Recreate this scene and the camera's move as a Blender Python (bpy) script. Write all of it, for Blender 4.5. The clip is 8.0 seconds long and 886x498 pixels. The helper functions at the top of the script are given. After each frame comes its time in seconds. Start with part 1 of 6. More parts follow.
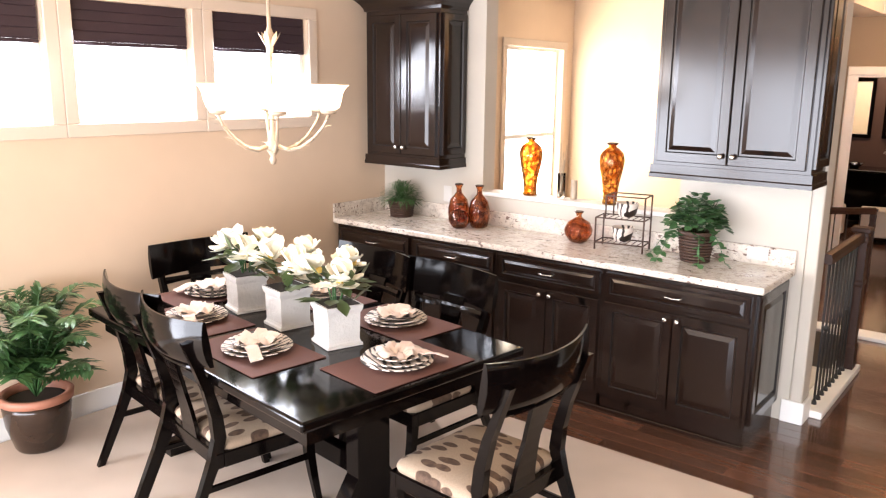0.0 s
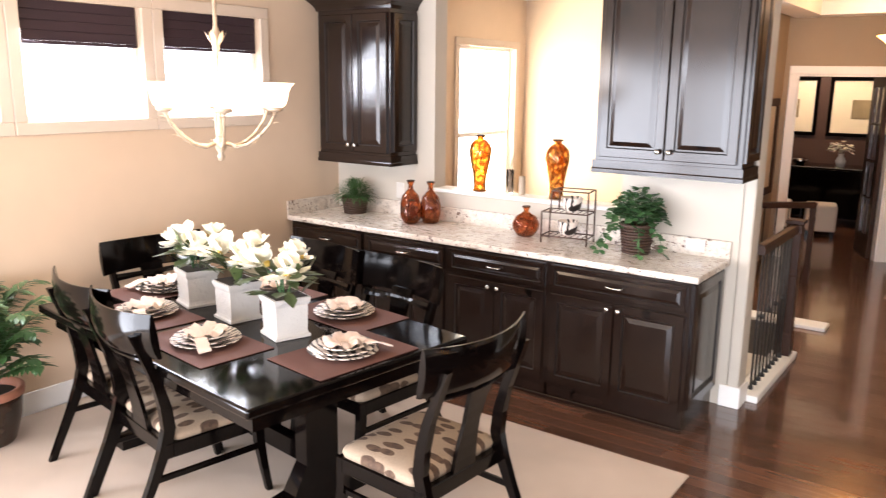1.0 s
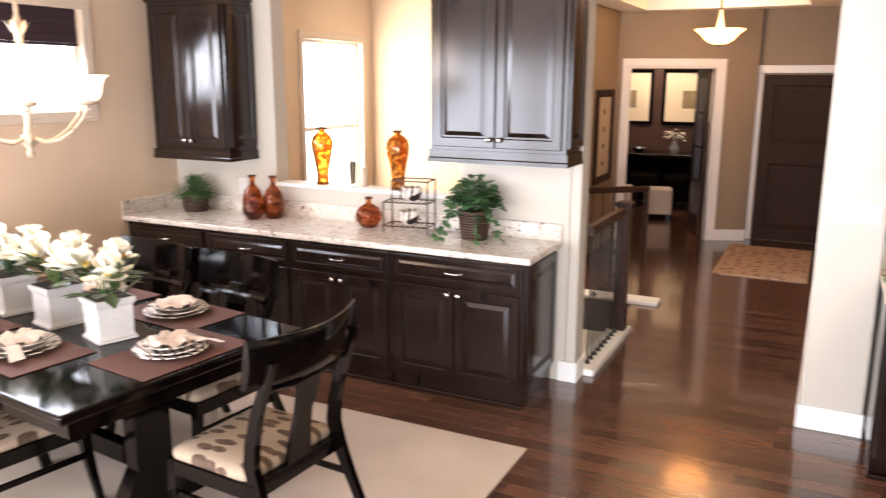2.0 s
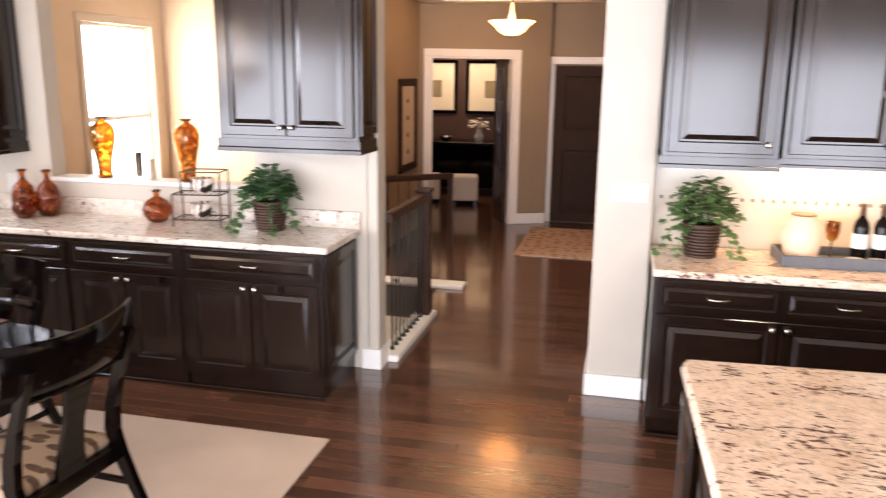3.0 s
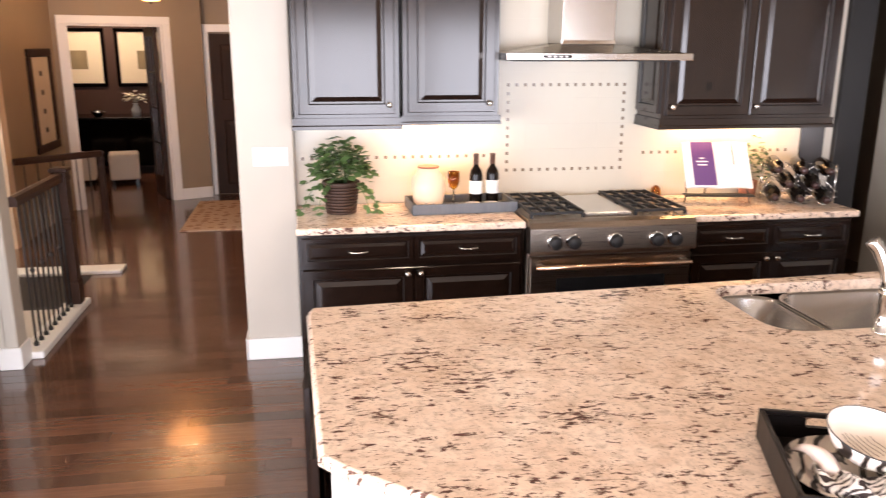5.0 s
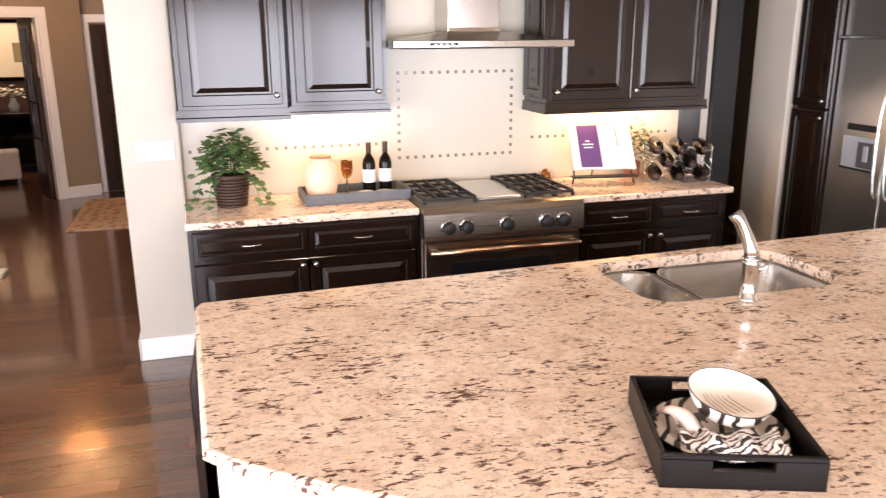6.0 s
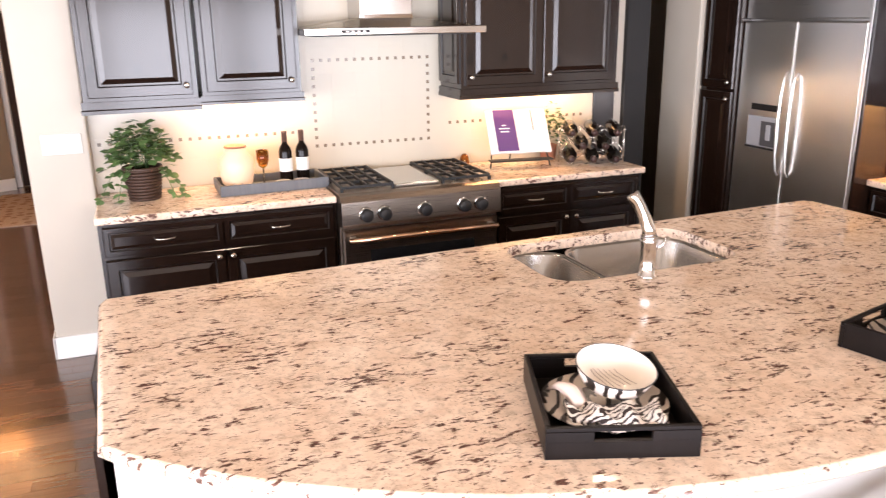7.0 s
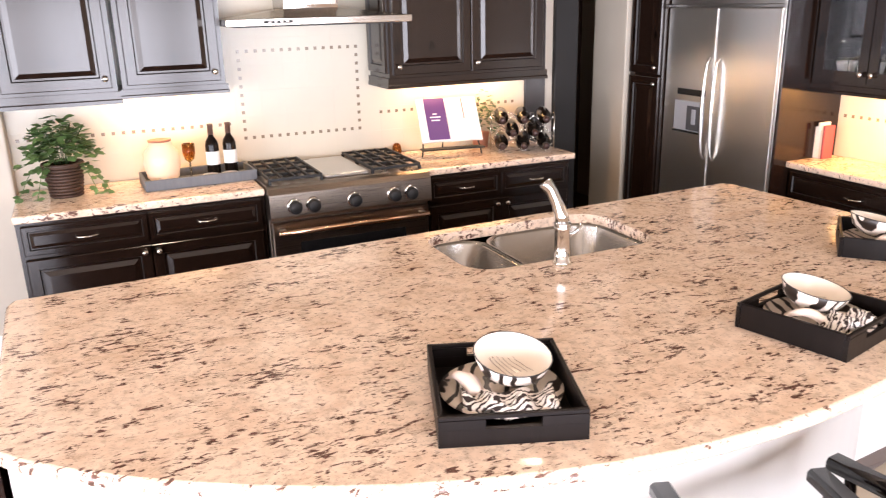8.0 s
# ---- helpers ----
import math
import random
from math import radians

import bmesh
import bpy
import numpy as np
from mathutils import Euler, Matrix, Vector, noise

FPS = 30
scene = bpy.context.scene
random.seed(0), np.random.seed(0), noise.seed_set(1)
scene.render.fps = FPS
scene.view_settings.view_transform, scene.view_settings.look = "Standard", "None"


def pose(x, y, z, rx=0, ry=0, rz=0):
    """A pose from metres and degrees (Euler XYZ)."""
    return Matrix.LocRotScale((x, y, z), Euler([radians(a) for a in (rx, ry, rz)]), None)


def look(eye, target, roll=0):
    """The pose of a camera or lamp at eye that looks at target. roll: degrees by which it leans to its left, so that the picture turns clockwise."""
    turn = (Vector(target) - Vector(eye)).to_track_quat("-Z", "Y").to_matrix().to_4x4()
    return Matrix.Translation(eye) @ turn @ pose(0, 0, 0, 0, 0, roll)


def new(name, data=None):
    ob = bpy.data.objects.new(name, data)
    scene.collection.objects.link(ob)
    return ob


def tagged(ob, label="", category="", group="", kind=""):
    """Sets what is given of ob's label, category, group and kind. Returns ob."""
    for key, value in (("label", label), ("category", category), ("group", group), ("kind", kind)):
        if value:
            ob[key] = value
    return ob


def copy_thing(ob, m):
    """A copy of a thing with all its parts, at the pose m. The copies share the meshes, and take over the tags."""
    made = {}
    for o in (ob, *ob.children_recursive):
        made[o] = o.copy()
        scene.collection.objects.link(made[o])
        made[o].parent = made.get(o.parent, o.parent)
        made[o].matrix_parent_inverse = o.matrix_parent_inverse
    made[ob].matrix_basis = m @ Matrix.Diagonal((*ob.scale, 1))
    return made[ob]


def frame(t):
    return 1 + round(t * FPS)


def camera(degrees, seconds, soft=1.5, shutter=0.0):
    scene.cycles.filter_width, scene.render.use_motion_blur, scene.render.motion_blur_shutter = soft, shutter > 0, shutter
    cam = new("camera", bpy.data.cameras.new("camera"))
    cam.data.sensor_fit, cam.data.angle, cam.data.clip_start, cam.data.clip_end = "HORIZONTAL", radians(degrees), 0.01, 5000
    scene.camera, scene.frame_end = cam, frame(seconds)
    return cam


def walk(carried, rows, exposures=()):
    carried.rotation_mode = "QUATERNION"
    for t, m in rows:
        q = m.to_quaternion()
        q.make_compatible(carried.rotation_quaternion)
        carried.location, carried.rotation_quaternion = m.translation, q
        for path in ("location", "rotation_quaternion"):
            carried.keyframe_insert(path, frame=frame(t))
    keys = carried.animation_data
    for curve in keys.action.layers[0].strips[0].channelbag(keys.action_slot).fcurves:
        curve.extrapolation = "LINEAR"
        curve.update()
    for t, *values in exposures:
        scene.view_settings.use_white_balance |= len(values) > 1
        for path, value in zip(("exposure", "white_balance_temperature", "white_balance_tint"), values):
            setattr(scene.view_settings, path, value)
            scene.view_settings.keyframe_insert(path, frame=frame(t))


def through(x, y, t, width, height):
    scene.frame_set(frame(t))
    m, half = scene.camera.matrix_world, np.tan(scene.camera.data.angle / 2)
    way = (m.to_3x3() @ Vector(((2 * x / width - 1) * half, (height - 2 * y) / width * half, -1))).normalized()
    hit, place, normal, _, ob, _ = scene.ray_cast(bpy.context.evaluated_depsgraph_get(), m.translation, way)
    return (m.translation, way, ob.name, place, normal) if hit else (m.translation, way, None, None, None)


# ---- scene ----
cam = camera(59.0, 8.0, soft=1.2, shutter=0.5)
PATH = [
    (0, -0.6231, -4.6979, 1.9228, 38.566, -12.018, -0.694),
    (0.5, -0.5540, -4.7206, 1.9217, 37.906, -11.953, -0.679),
    (1, -0.4740, -4.7349, 1.9171, 35.972, -12.019, -0.683),
    (2.5, -0.2220, -4.6222, 1.8764, 19.886, -12.434, -0.271),
    (3, -0.1686, -4.5934, 1.8658, 13.219, -12.726, -0.676),
    (3.5, -0.1198, -4.6123, 1.8546, 6.300, -12.993, -0.730),
    (4, -0.0400, -4.6539, 1.8550, 0.307, -13.594, -0.704),
    (4.5, 0.0393, -4.6706, 1.8532, -4.917, -14.040, -0.452),
    (5, 0.0992, -4.6742, 1.8454, -9.448, -14.641, -0.206),
    (6.5, 0.2026, -4.7594, 1.8459, -19.079, -15.916, 0.566),
    (7, 0.2634, -4.7935, 1.8589, -21.220, -16.588, 0.798),
    (7.5, 0.3308, -4.8272, 1.8695, -23.273, -17.265, 1.011),
    (8, 0.3996, -4.8644, 1.8765, -24.593, -17.635, 1.273),
]
walk(cam, [(t, pose(x, y, z, 90 + pitch, roll, yaw)) for t, x, y, z, yaw, pitch, roll in PATH],
     exposures=[(0.0, 0.56, 6200, 17), (1.2, 0.53, 6200, 17), (2.5, 0.42, 6200, 18), (4.5, 0.28, 6300, 21), (8.0, 0.34, 6300, 21)])

# ---- world and large lights ----
world = bpy.data.worlds.new("world")
scene.world = world
world.use_nodes = True
wn = world.node_tree
sky = wn.nodes.new("ShaderNodeTexSky")
sky.sky_type, sky.sun_disc = "NISHITA", False
sky.sun_elevation, sky.sun_rotation = radians(48), radians(250)
wn.links.new(sky.outputs[0], wn.nodes["Background"].inputs[0])
wn.nodes["Background"].inputs[1].default_value = 0.15


def lamp(name, kind, m, power, colour, size=None, size_y=None, angle=None):
    data = bpy.data.lights.new(name, kind)
    data.energy, data.color = power, colour
    if size and kind == "AREA":
        data.size = size
        if size_y:
            data.shape, data.size_y = "RECTANGLE", size_y
    elif size:
        data.shadow_soft_size = size
    if angle:
        data.angle = angle
    ob = new(name, data)
    ob.matrix_world = m
    return ob


lamp("sun", "SUN", look((0, 0, 10), (1.2, 2.2, 4.0)), 2.0, (1.0, 0.95, 0.88), angle=radians(0.6))
DAY = (0.93, 0.97, 1.0)
WARM = (1.0, 0.62, 0.30)
S_WIN = [(-4.75, -2.5), (-2.2, -0.4), (-0.1, 1.7), (2.0, 3.8)]
for x0, x1 in S_WIN:
    lamp("garden_door_daylight", "AREA", look(((x0 + x1) / 2, -8.95, 1.13), ((x0 + x1) / 2, 0, 1.13)), 185, DAY, x1 - x0, 2.1)

for y_ in (-3.05, -2.17, -1.25):
    lamp("dining_window_daylight", "AREA", look((-4.99, y_, 2.0), (-3.2, y_ - 0.3, 0.3)), 20, DAY, 0.7, 0.6)
lamp("patio_door_daylight", "AREA", look((-4.97, -6.5, 1.12), (0, -6.4, 1.12)), 430, DAY, 4.3, 2.1)
lamp("stair_window_daylight", "AREA", look((-4.99, 2.14, 1.5), (-2.6, 2.75, 1.5)), 58, (1.0, 0.86, 0.60), 1.0, 1.5)

# ---- materials ----


def material(name, base, rough=0.5, metal=0.0, spec=None, coat=0.0):
    m = bpy.data.materials.new(name)
    m.use_nodes = True
    b = m.node_tree.nodes["Principled BSDF"]
    b.inputs["Base Color"].default_value = (*base, 1)
    b.inputs["Roughness"].default_value = rough
    b.inputs["Metallic"].default_value = metal
    if spec is not None:
        b.inputs["Specular IOR Level"].default_value = spec
    if coat:
        b.inputs["Coat Weight"].default_value = coat
        b.inputs["Coat Roughness"].default_value = 0.075
    return m


def node(m, kind, **values):
    n = m.node_tree.nodes.new(kind)
    for key, value in values.items():
        n.inputs[key.replace("_", " ")].default_value = value
    return n


def link(m, a, b):
    m.node_tree.links.new(a, b)


def coords(m, scale=(1, 1, 1), turn=(0, 0, 0), space="Object"):
    tc = m.node_tree.nodes.new("ShaderNodeTexCoord")
    mp = m.node_tree.nodes.new("ShaderNodeMapping")
    mp.inputs["Scale"].default_value = scale
    mp.inputs["Rotation"].default_value = [radians(a) for a in turn]
    link(m, tc.outputs[space], mp.inputs[0])
    return mp.outputs[0]


def noise_tex(m, vec, scale, detail=4.0, rough=0.6, distortion=0.0):
    n = node(m, "ShaderNodeTexNoise", Scale=scale, Detail=detail, Roughness=rough, Distortion=distortion)
    if vec is not None:
        link(m, vec, n.inputs["Vector"])
    return n.outputs["Fac"]


def ramp(m, fac, stops, smooth=False):
    r = m.node_tree.nodes.new("ShaderNodeValToRGB")
    e = r.color_ramp.elements
    while len(e) < len(stops):
        e.new(0.5)
    for el, (p, c) in zip(e, stops):
        el.position, el.color = p, (*c, 1) if len(c) == 3 else c
    if smooth:
        r.color_ramp.interpolation = "EASE"
    link(m, fac, r.inputs[0])
    return r.outputs[0]


def mix(m, fac, a, b, kind="MIX"):
    n = m.node_tree.nodes.new("ShaderNodeMix")
    n.data_type, n.blend_type = "RGBA", kind
    for socket, value in ((n.inputs[0], fac), (n.inputs[6], a), (n.inputs[7], b)):
        if isinstance(value, (int, float)):
            socket.default_value = value
        elif isinstance(value, tuple):
            socket.default_value = (*value, 1)
        else:
            link(m, value, socket)
    return n.outputs[2]


def colour(m, out):
    link(m, out, m.node_tree.nodes["Principled BSDF"].inputs["Base Color"])


def roughness(m, fac, lo, hi):
    r = node(m, "ShaderNodeMapRange")
    r.inputs["To Min"].default_value, r.inputs["To Max"].default_value = lo, hi
    link(m, fac, r.inputs[0])
    link(m, r.outputs[0], m.node_tree.nodes["Principled BSDF"].inputs["Roughness"])


def bump(m, fac, strength=0.2, dist=0.002):
    b = node(m, "ShaderNodeBump", Strength=strength, Distance=dist)
    link(m, fac, b.inputs["Height"])
    link(m, b.outputs[0], m.node_tree.nodes["Principled BSDF"].inputs["Normal"])


def paint(name, base, rough=0.6, spread=0.06):
    m = material(name, base, rough)
    v = coords(m, space="Object")
    n = noise_tex(m, v, 1.3, 3)
    lo, hi = tuple(c * (1 - spread) for c in base), tuple(min(1, c * (1 + spread)) for c in base)
    colour(m, ramp(m, n, [(0.3, lo), (0.7, hi)]))
    bump(m, noise_tex(m, v, 160, 3), 0.12, 0.0015)
    return m


def wood(name, dark, light, rough=0.35, grain=(14, 14, 1.2), coat=0.0, varied=0.0, knots=False, spec=None, relief=0.12):
    m = material(name, light, rough, spec=spec, coat=coat)
    v = coords(m, grain)
    n1 = noise_tex(m, v, 3.2, 8, 0.62, 0.6)
    n2 = noise_tex(m, coords(m, (1, 1, 1)), 2.3, 3)
    c = ramp(m, n1, [(0.28, dark), (0.72, light)])
    c = mix(m, 0.5, c, ramp(m, n2, [(0.3, tuple(x * 0.72 for x in light)), (0.75, tuple(min(1, x * 1.2) for x in light))]), "MIX")
    if varied:
        info = m.node_tree.nodes.new("ShaderNodeObjectInfo")
        c = mix(m, 1.0, c, ramp(m, info.outputs["Random"], [(0.0, (1 - varied,) * 3), (1.0, (1 + varied,) * 3)]), "MULTIPLY")
    if knots:
        k = noise_tex(m, coords(m, (1, 1, 0.6)), 9, 2, 0.4)
        c = mix(m, ramp(m, k, [(0.69, (0, 0, 0)), (0.73, (1, 1, 1))]), c, tuple(x * 0.35 for x in dark))
    colour(m, c)
    roughness(m, n1, rough * 0.85, rough * 1.2)
    bump(m, n1, relief, 0.001)
    return m


def granite(name, base, pale, fleck, scale=1.0, amount=0.0):
    m = material(name, base, 0.12, spec=0.42)
    v = coords(m, (1, 1, 1))
    big = noise_tex(m, v, 4.5 * scale, 5, 0.6, 0.8)
    c = ramp(m, big, [(0.3, base), (0.6, pale)])
    mid = noise_tex(m, v, 22 * scale, 5, 0.7, 0.4)
    c = mix(m, ramp(m, mid, [(0.48, (0, 0, 0)), (0.70, (0.65, 0.65, 0.65))]), c, tuple(x * 0.52 for x in base))
    st = coords(m, (19 * scale, 48 * scale, 38 * scale), (0, 0, 14))
    f1 = noise_tex(m, st, 1.0, 5, 0.60, 0.6)
    grp = noise_tex(m, coords(m, (2.2, 4.2, 1), (0, 0, -38)), 1.35 * scale, 4, 0.6, 1.2)
    f1b = mix(m, 0.37, f1, grp, "MIX")
    deep = ramp(m, noise_tex(m, v, 60 * scale, 3, 0.6), [(0.40, fleck), (0.66, (fleck[0] * 2.6 + 0.03, fleck[1] * 2.6 + 0.02, fleck[2] * 2.6 + 0.03))])
    c = mix(m, ramp(m, f1b, [(0.578 - amount, (0, 0, 0)), (0.612 - amount, (0.94, 0.94, 0.94))]), c, deep)
    f2 = noise_tex(m, coords(m, (70 * scale, 105 * scale, 90 * scale), (0, 0, 14)), 1.0, 4, 0.66)
    c = mix(m, ramp(m, f2, [(0.61, (0, 0, 0)), (0.67, (0.75, 0.75, 0.75))]), c, tuple(x * 1.8 for x in fleck))
    vein = noise_tex(m, coords(m, (0.9, 2.2, 1), (0, 0, 24)), 1.6 * scale, 3, 0.5, 1.8)
    c = mix(m, ramp(m, vein, [(0.485, (0, 0, 0)), (0.50, (0.34, 0.34, 0.34)), (0.515, (0, 0, 0))]), c, tuple(min(1.0, x * 1.12) for x in pale))
    colour(m, c)
    roughness(m, big, 0.07, 0.16)
    return m


def steel(name, base=(0.60, 0.585, 0.565), rough=0.28, grain=(1, 1, 160)):
    m = material(name, base, rough, 1.0)
    v = coords(m, grain)
    n = noise_tex(m, v, 3.0, 4)
    roughness(m, n, rough * 0.8, rough * 1.35)
    bump(m, n, 0.04, 0.0006)
    return m


def glow(name, colour_, strength):
    m = material(name, (1, 1, 1), 0.4)
    b = m.node_tree.nodes["Principled BSDF"]
    b.inputs["Emission Color"].default_value = (*colour_, 1)
    b.inputs["Emission Strength"].default_value = strength
    return m


def glass(name, tint=(1, 1, 1), rough=0.0, ior=1.45):
    m = material(name, tint, rough)
    b = m.node_tree.nodes["Principled BSDF"]
    b.inputs["Transmission Weight"].default_value = 1.0
    b.inputs["IOR"].default_value = ior
    return m


WALL = paint("warm_wall_paint", (0.63, 0.487, 0.352))
WALL2 = paint("pale_wall_paint", (0.50, 0.455, 0.385))
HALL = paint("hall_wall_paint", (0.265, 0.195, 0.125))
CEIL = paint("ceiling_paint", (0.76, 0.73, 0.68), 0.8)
# main ceiling: albedo darkened to lower the room's bounced light
CEIL2 = paint("darkened_ceiling_paint", (0.40, 0.33, 0.25), 0.85)
CASING = paint("cream_window_casing", (0.60, 0.50, 0.40), 0.45, 0.03)
WHITE = paint("white_trim_paint", (0.80, 0.785, 0.75), 0.35, 0.02)
CAB = wood("espresso_cabinet_wood", (0.0040, 0.0020, 0.0014), (0.016, 0.0082, 0.0055), 0.15, (9, 9, 0.9), knots=True, spec=0.42, relief=0.035)
CABH = wood("espresso_cabinet_wood_rails", (0.0040, 0.0020, 0.0014), (0.016, 0.0082, 0.0055), 0.15, (0.9, 9, 9), spec=0.42, relief=0.035)
FDOOR = wood("front_door_wood", (0.012, 0.006, 0.004), (0.040, 0.019, 0.011), 0.6, spec=0.2)
GLAZE = material("dark_glaze", (0.006, 0.004, 0.003), 0.5)
BLACK = wood("black_lacquered_wood", (0.0008, 0.0005, 0.0005), (0.0026, 0.0016, 0.0014), 0.10, spec=0.19)
FLOOR = wood("walnut_floor_board", (0.050, 0.021, 0.012), (0.130, 0.058, 0.033), 0.19, (1.2, 16, 16), coat=0.5, varied=0.42)
GROOVE = material("floor_joint", (0.010, 0.006, 0.004), 0.6)
GRANITE = granite("island_granite", (0.72, 0.535, 0.40), (0.86, 0.70, 0.565), (0.048, 0.017, 0.010), 1.6, 0.031)
GRANITE2 = granite("counter_granite", (0.56, 0.48, 0.40), (0.72, 0.66, 0.58), (0.09, 0.06, 0.045), 1.2, 0.02)
STEEL = steel("brushed_steel")
# browner, darker copy of STEEL: dim reflections are put into the colour
STEELR = steel("toned_down_range_steel", (0.29, 0.24, 0.20), 0.27)
STEELV = steel("brushed_steel_door", (0.80, 0.785, 0.76), 0.30)
SINKM = steel("brushed_sink_steel", (0.40, 0.39, 0.375), 0.22)
HOODM = steel("brushed_hood_steel", (0.44, 0.41, 0.375), 0.20)
CHROME = material("polished_chrome", (0.66, 0.66, 0.66), 0.07, 1.0)
NICKEL = material("brushed_nickel", (0.66, 0.63, 0.58), 0.24, 1.0)
# the handle's warm reflection is put into its base colour
WARMH = material("warm_oven_handle", (0.62, 0.40, 0.26), 0.25, 1.0)
IRON = material("black_cast_iron", (0.012, 0.012, 0.013), 0.55)
DARK = material("plain_black", (0.006, 0.005, 0.005), 0.6)
SKYGLOW = glow("bright_sky", (0.95, 0.98, 1.0), 5.0)


def backdrop(name, m, w, h):
    bm = bmesh.new()
    bm.faces.new([bm.verts.new((x_, 0, z_)) for x_, z_ in ((-w / 2, -h / 2), (w / 2, -h / 2), (w / 2, h / 2), (-w / 2, h / 2))])
    me = bpy.data.meshes.new(name)
    bm.to_mesh(me)
    bm.free()
    me.materials.append(SKYGLOW)
    ob = new(name, me)
    ob.matrix_basis = m
    return tagged(ob, "plain bright overcast sky outside", "backdrop", kind="structure")


backdrop("backdrop", pose(-9.0, 0.5, 0.6, 0, 0, 90), 22, 6.4)

# ---- building helpers ----


def part(name, bm, mat, parent=None, label="", smooth=False):
    me = bpy.data.meshes.new(name)
    bm.normal_update()
    bm.to_mesh(me)
    bm.free()
    mats = mat if isinstance(mat, (list, tuple)) else [mat]
    for m in mats:
        me.materials.append(m)
    if smooth:
        for p in me.polygons:
            p.use_smooth = True
    ob = new(name, me)
    ob.parent = parent
    if label:
        ob["label"] = label
    return ob


def thing(name, label, category, m=None, group="", kind=""):
    ob = new(name)
    ob.empty_display_size = 0.1
    ob.matrix_basis = m or Matrix()
    return tagged(ob, label, category, group, kind)


def box(bm, x0, x1, y0, y1, z0, z1, bev=0.0, seg=1, mi=0, m=None):
    t = Matrix.LocRotScale(((x0 + x1) / 2, (y0 + y1) / 2, (z0 + z1) / 2), None, (abs(x1 - x0), abs(y1 - y0), abs(z1 - z0)))
    r = bmesh.ops.create_cube(bm, size=1, matrix=(m or Matrix()) @ t)
    vs = r["verts"]
    fs = {f for v in vs for f in v.link_faces}
    for f in fs:
        f.material_index = mi
    if bev:
        es = {e for v in vs for e in v.link_edges}
        out = bmesh.ops.bevel(bm, geom=list(es), offset=bev, segments=seg, affect="EDGES", profile=0.5)
        for f in out["faces"]:
            f.material_index = mi
    return bm


def bx(*a, **k):
    return box(bmesh.new(), *a, **k)


def lathe(bm, profile, n=24, m=None, mi=0, caps=True):
    """Turns (radius, height) pairs about z."""
    m = m or Matrix()
    rings = []
    for r, z in profile:
        if r < 1e-5:
            rings.append([bm.verts.new(m @ Vector((0, 0, z)))])
        else:
            rings.append([bm.verts.new(m @ Vector((r * math.cos(2 * math.pi * i / n), r * math.sin(2 * math.pi * i / n), z))) for i in range(n)])
    for a, b in zip(rings, rings[1:]):
        for i in range(n):
            j = (i + 1) % n
            if len(a) == 1 and len(b) == 1:
                continue
            vs = (a[0], b[j], b[i]) if len(a) == 1 else (a[i], a[j], b[0]) if len(b) == 1 else (a[i], a[j], b[j], b[i])
            f = bm.faces.new(vs)
            f.material_index, f.smooth = mi, True
    if caps:
        for ring, flip in ((rings[0], True), (rings[-1], False)):
            if len(ring) > 1:
                f = bm.faces.new(ring[::-1] if flip else ring)
                f.material_index = mi
    return bm


def tube(bm, points, r, n=8, mi=0, taper=None, caps=True):
    """A round bar along points; taper gives a radius for each point."""
    pts = [Vector(p) for p in points]
    rings = []
    up = None
    for k, p in enumerate(pts):
        d = (pts[min(k + 1, len(pts) - 1)] - pts[max(k - 1, 0)]).normalized()
        if up is None:
            up = Vector((0, 0, 1)) if abs(d.z) < 0.9 else Vector((1, 0, 0))
        side = d.cross(up).normalized()
        up = side.cross(d).normalized()
        rr = taper[k] if taper else r
        rings.append([bm.verts.new(p + rr * (math.cos(2 * math.pi * i / n) * side + math.sin(2 * math.pi * i / n) * up)) for i in range(n)])
    for a, b in zip(rings, rings[1:]):
        for i in range(n):
            j = (i + 1) % n
            f = bm.faces.new((a[i], b[i], b[j], a[j]))
            f.material_index, f.smooth = mi, True
    if caps:
        bm.faces.new(rings[0]).material_index = mi
        bm.faces.new(rings[-1][::-1]).material_index = mi
    return bm


def sweep(bm, stations, mi=0):
    """Joins rings of equal count and closes the ends."""
    rings = [[bm.verts.new(p) for p in s] for s in stations]
    n = len(rings[0])
    for a, b in zip(rings, rings[1:]):
        for i in range(n):
            j = (i + 1) % n
            bm.faces.new((a[i], a[j], b[j], b[i])).material_index = mi
    bm.faces.new(rings[0][::-1]).material_index = mi
    bm.faces.new(rings[-1]).material_index = mi
    bmesh.ops.recalc_face_normals(bm, faces=bm.faces[:])
    return bm


def prism(bm, outline, z0, z1, mi=0, bev=0.0, seg=2, m=None):
    m = m or Matrix()
    lo = [bm.verts.new(m @ Vector((x, y, z0))) for x, y in outline]
    hi = [bm.verts.new(m @ Vector((x, y, z1))) for x, y in outline]
    fs = [bm.faces.new(lo[::-1]), bm.faces.new(hi)]
    n = len(lo)
    for i in range(n):
        j = (i + 1) % n
        fs.append(bm.faces.new((lo[i], lo[j], hi[j], hi[i])))
    for f in fs:
        f.material_index = mi
    if bev:
        es = [e for f in fs[:2] for e in f.edges]
        bmesh.ops.bevel(bm, geom=es, offset=bev, segments=seg, affect="EDGES", profile=0.5)
    return bm


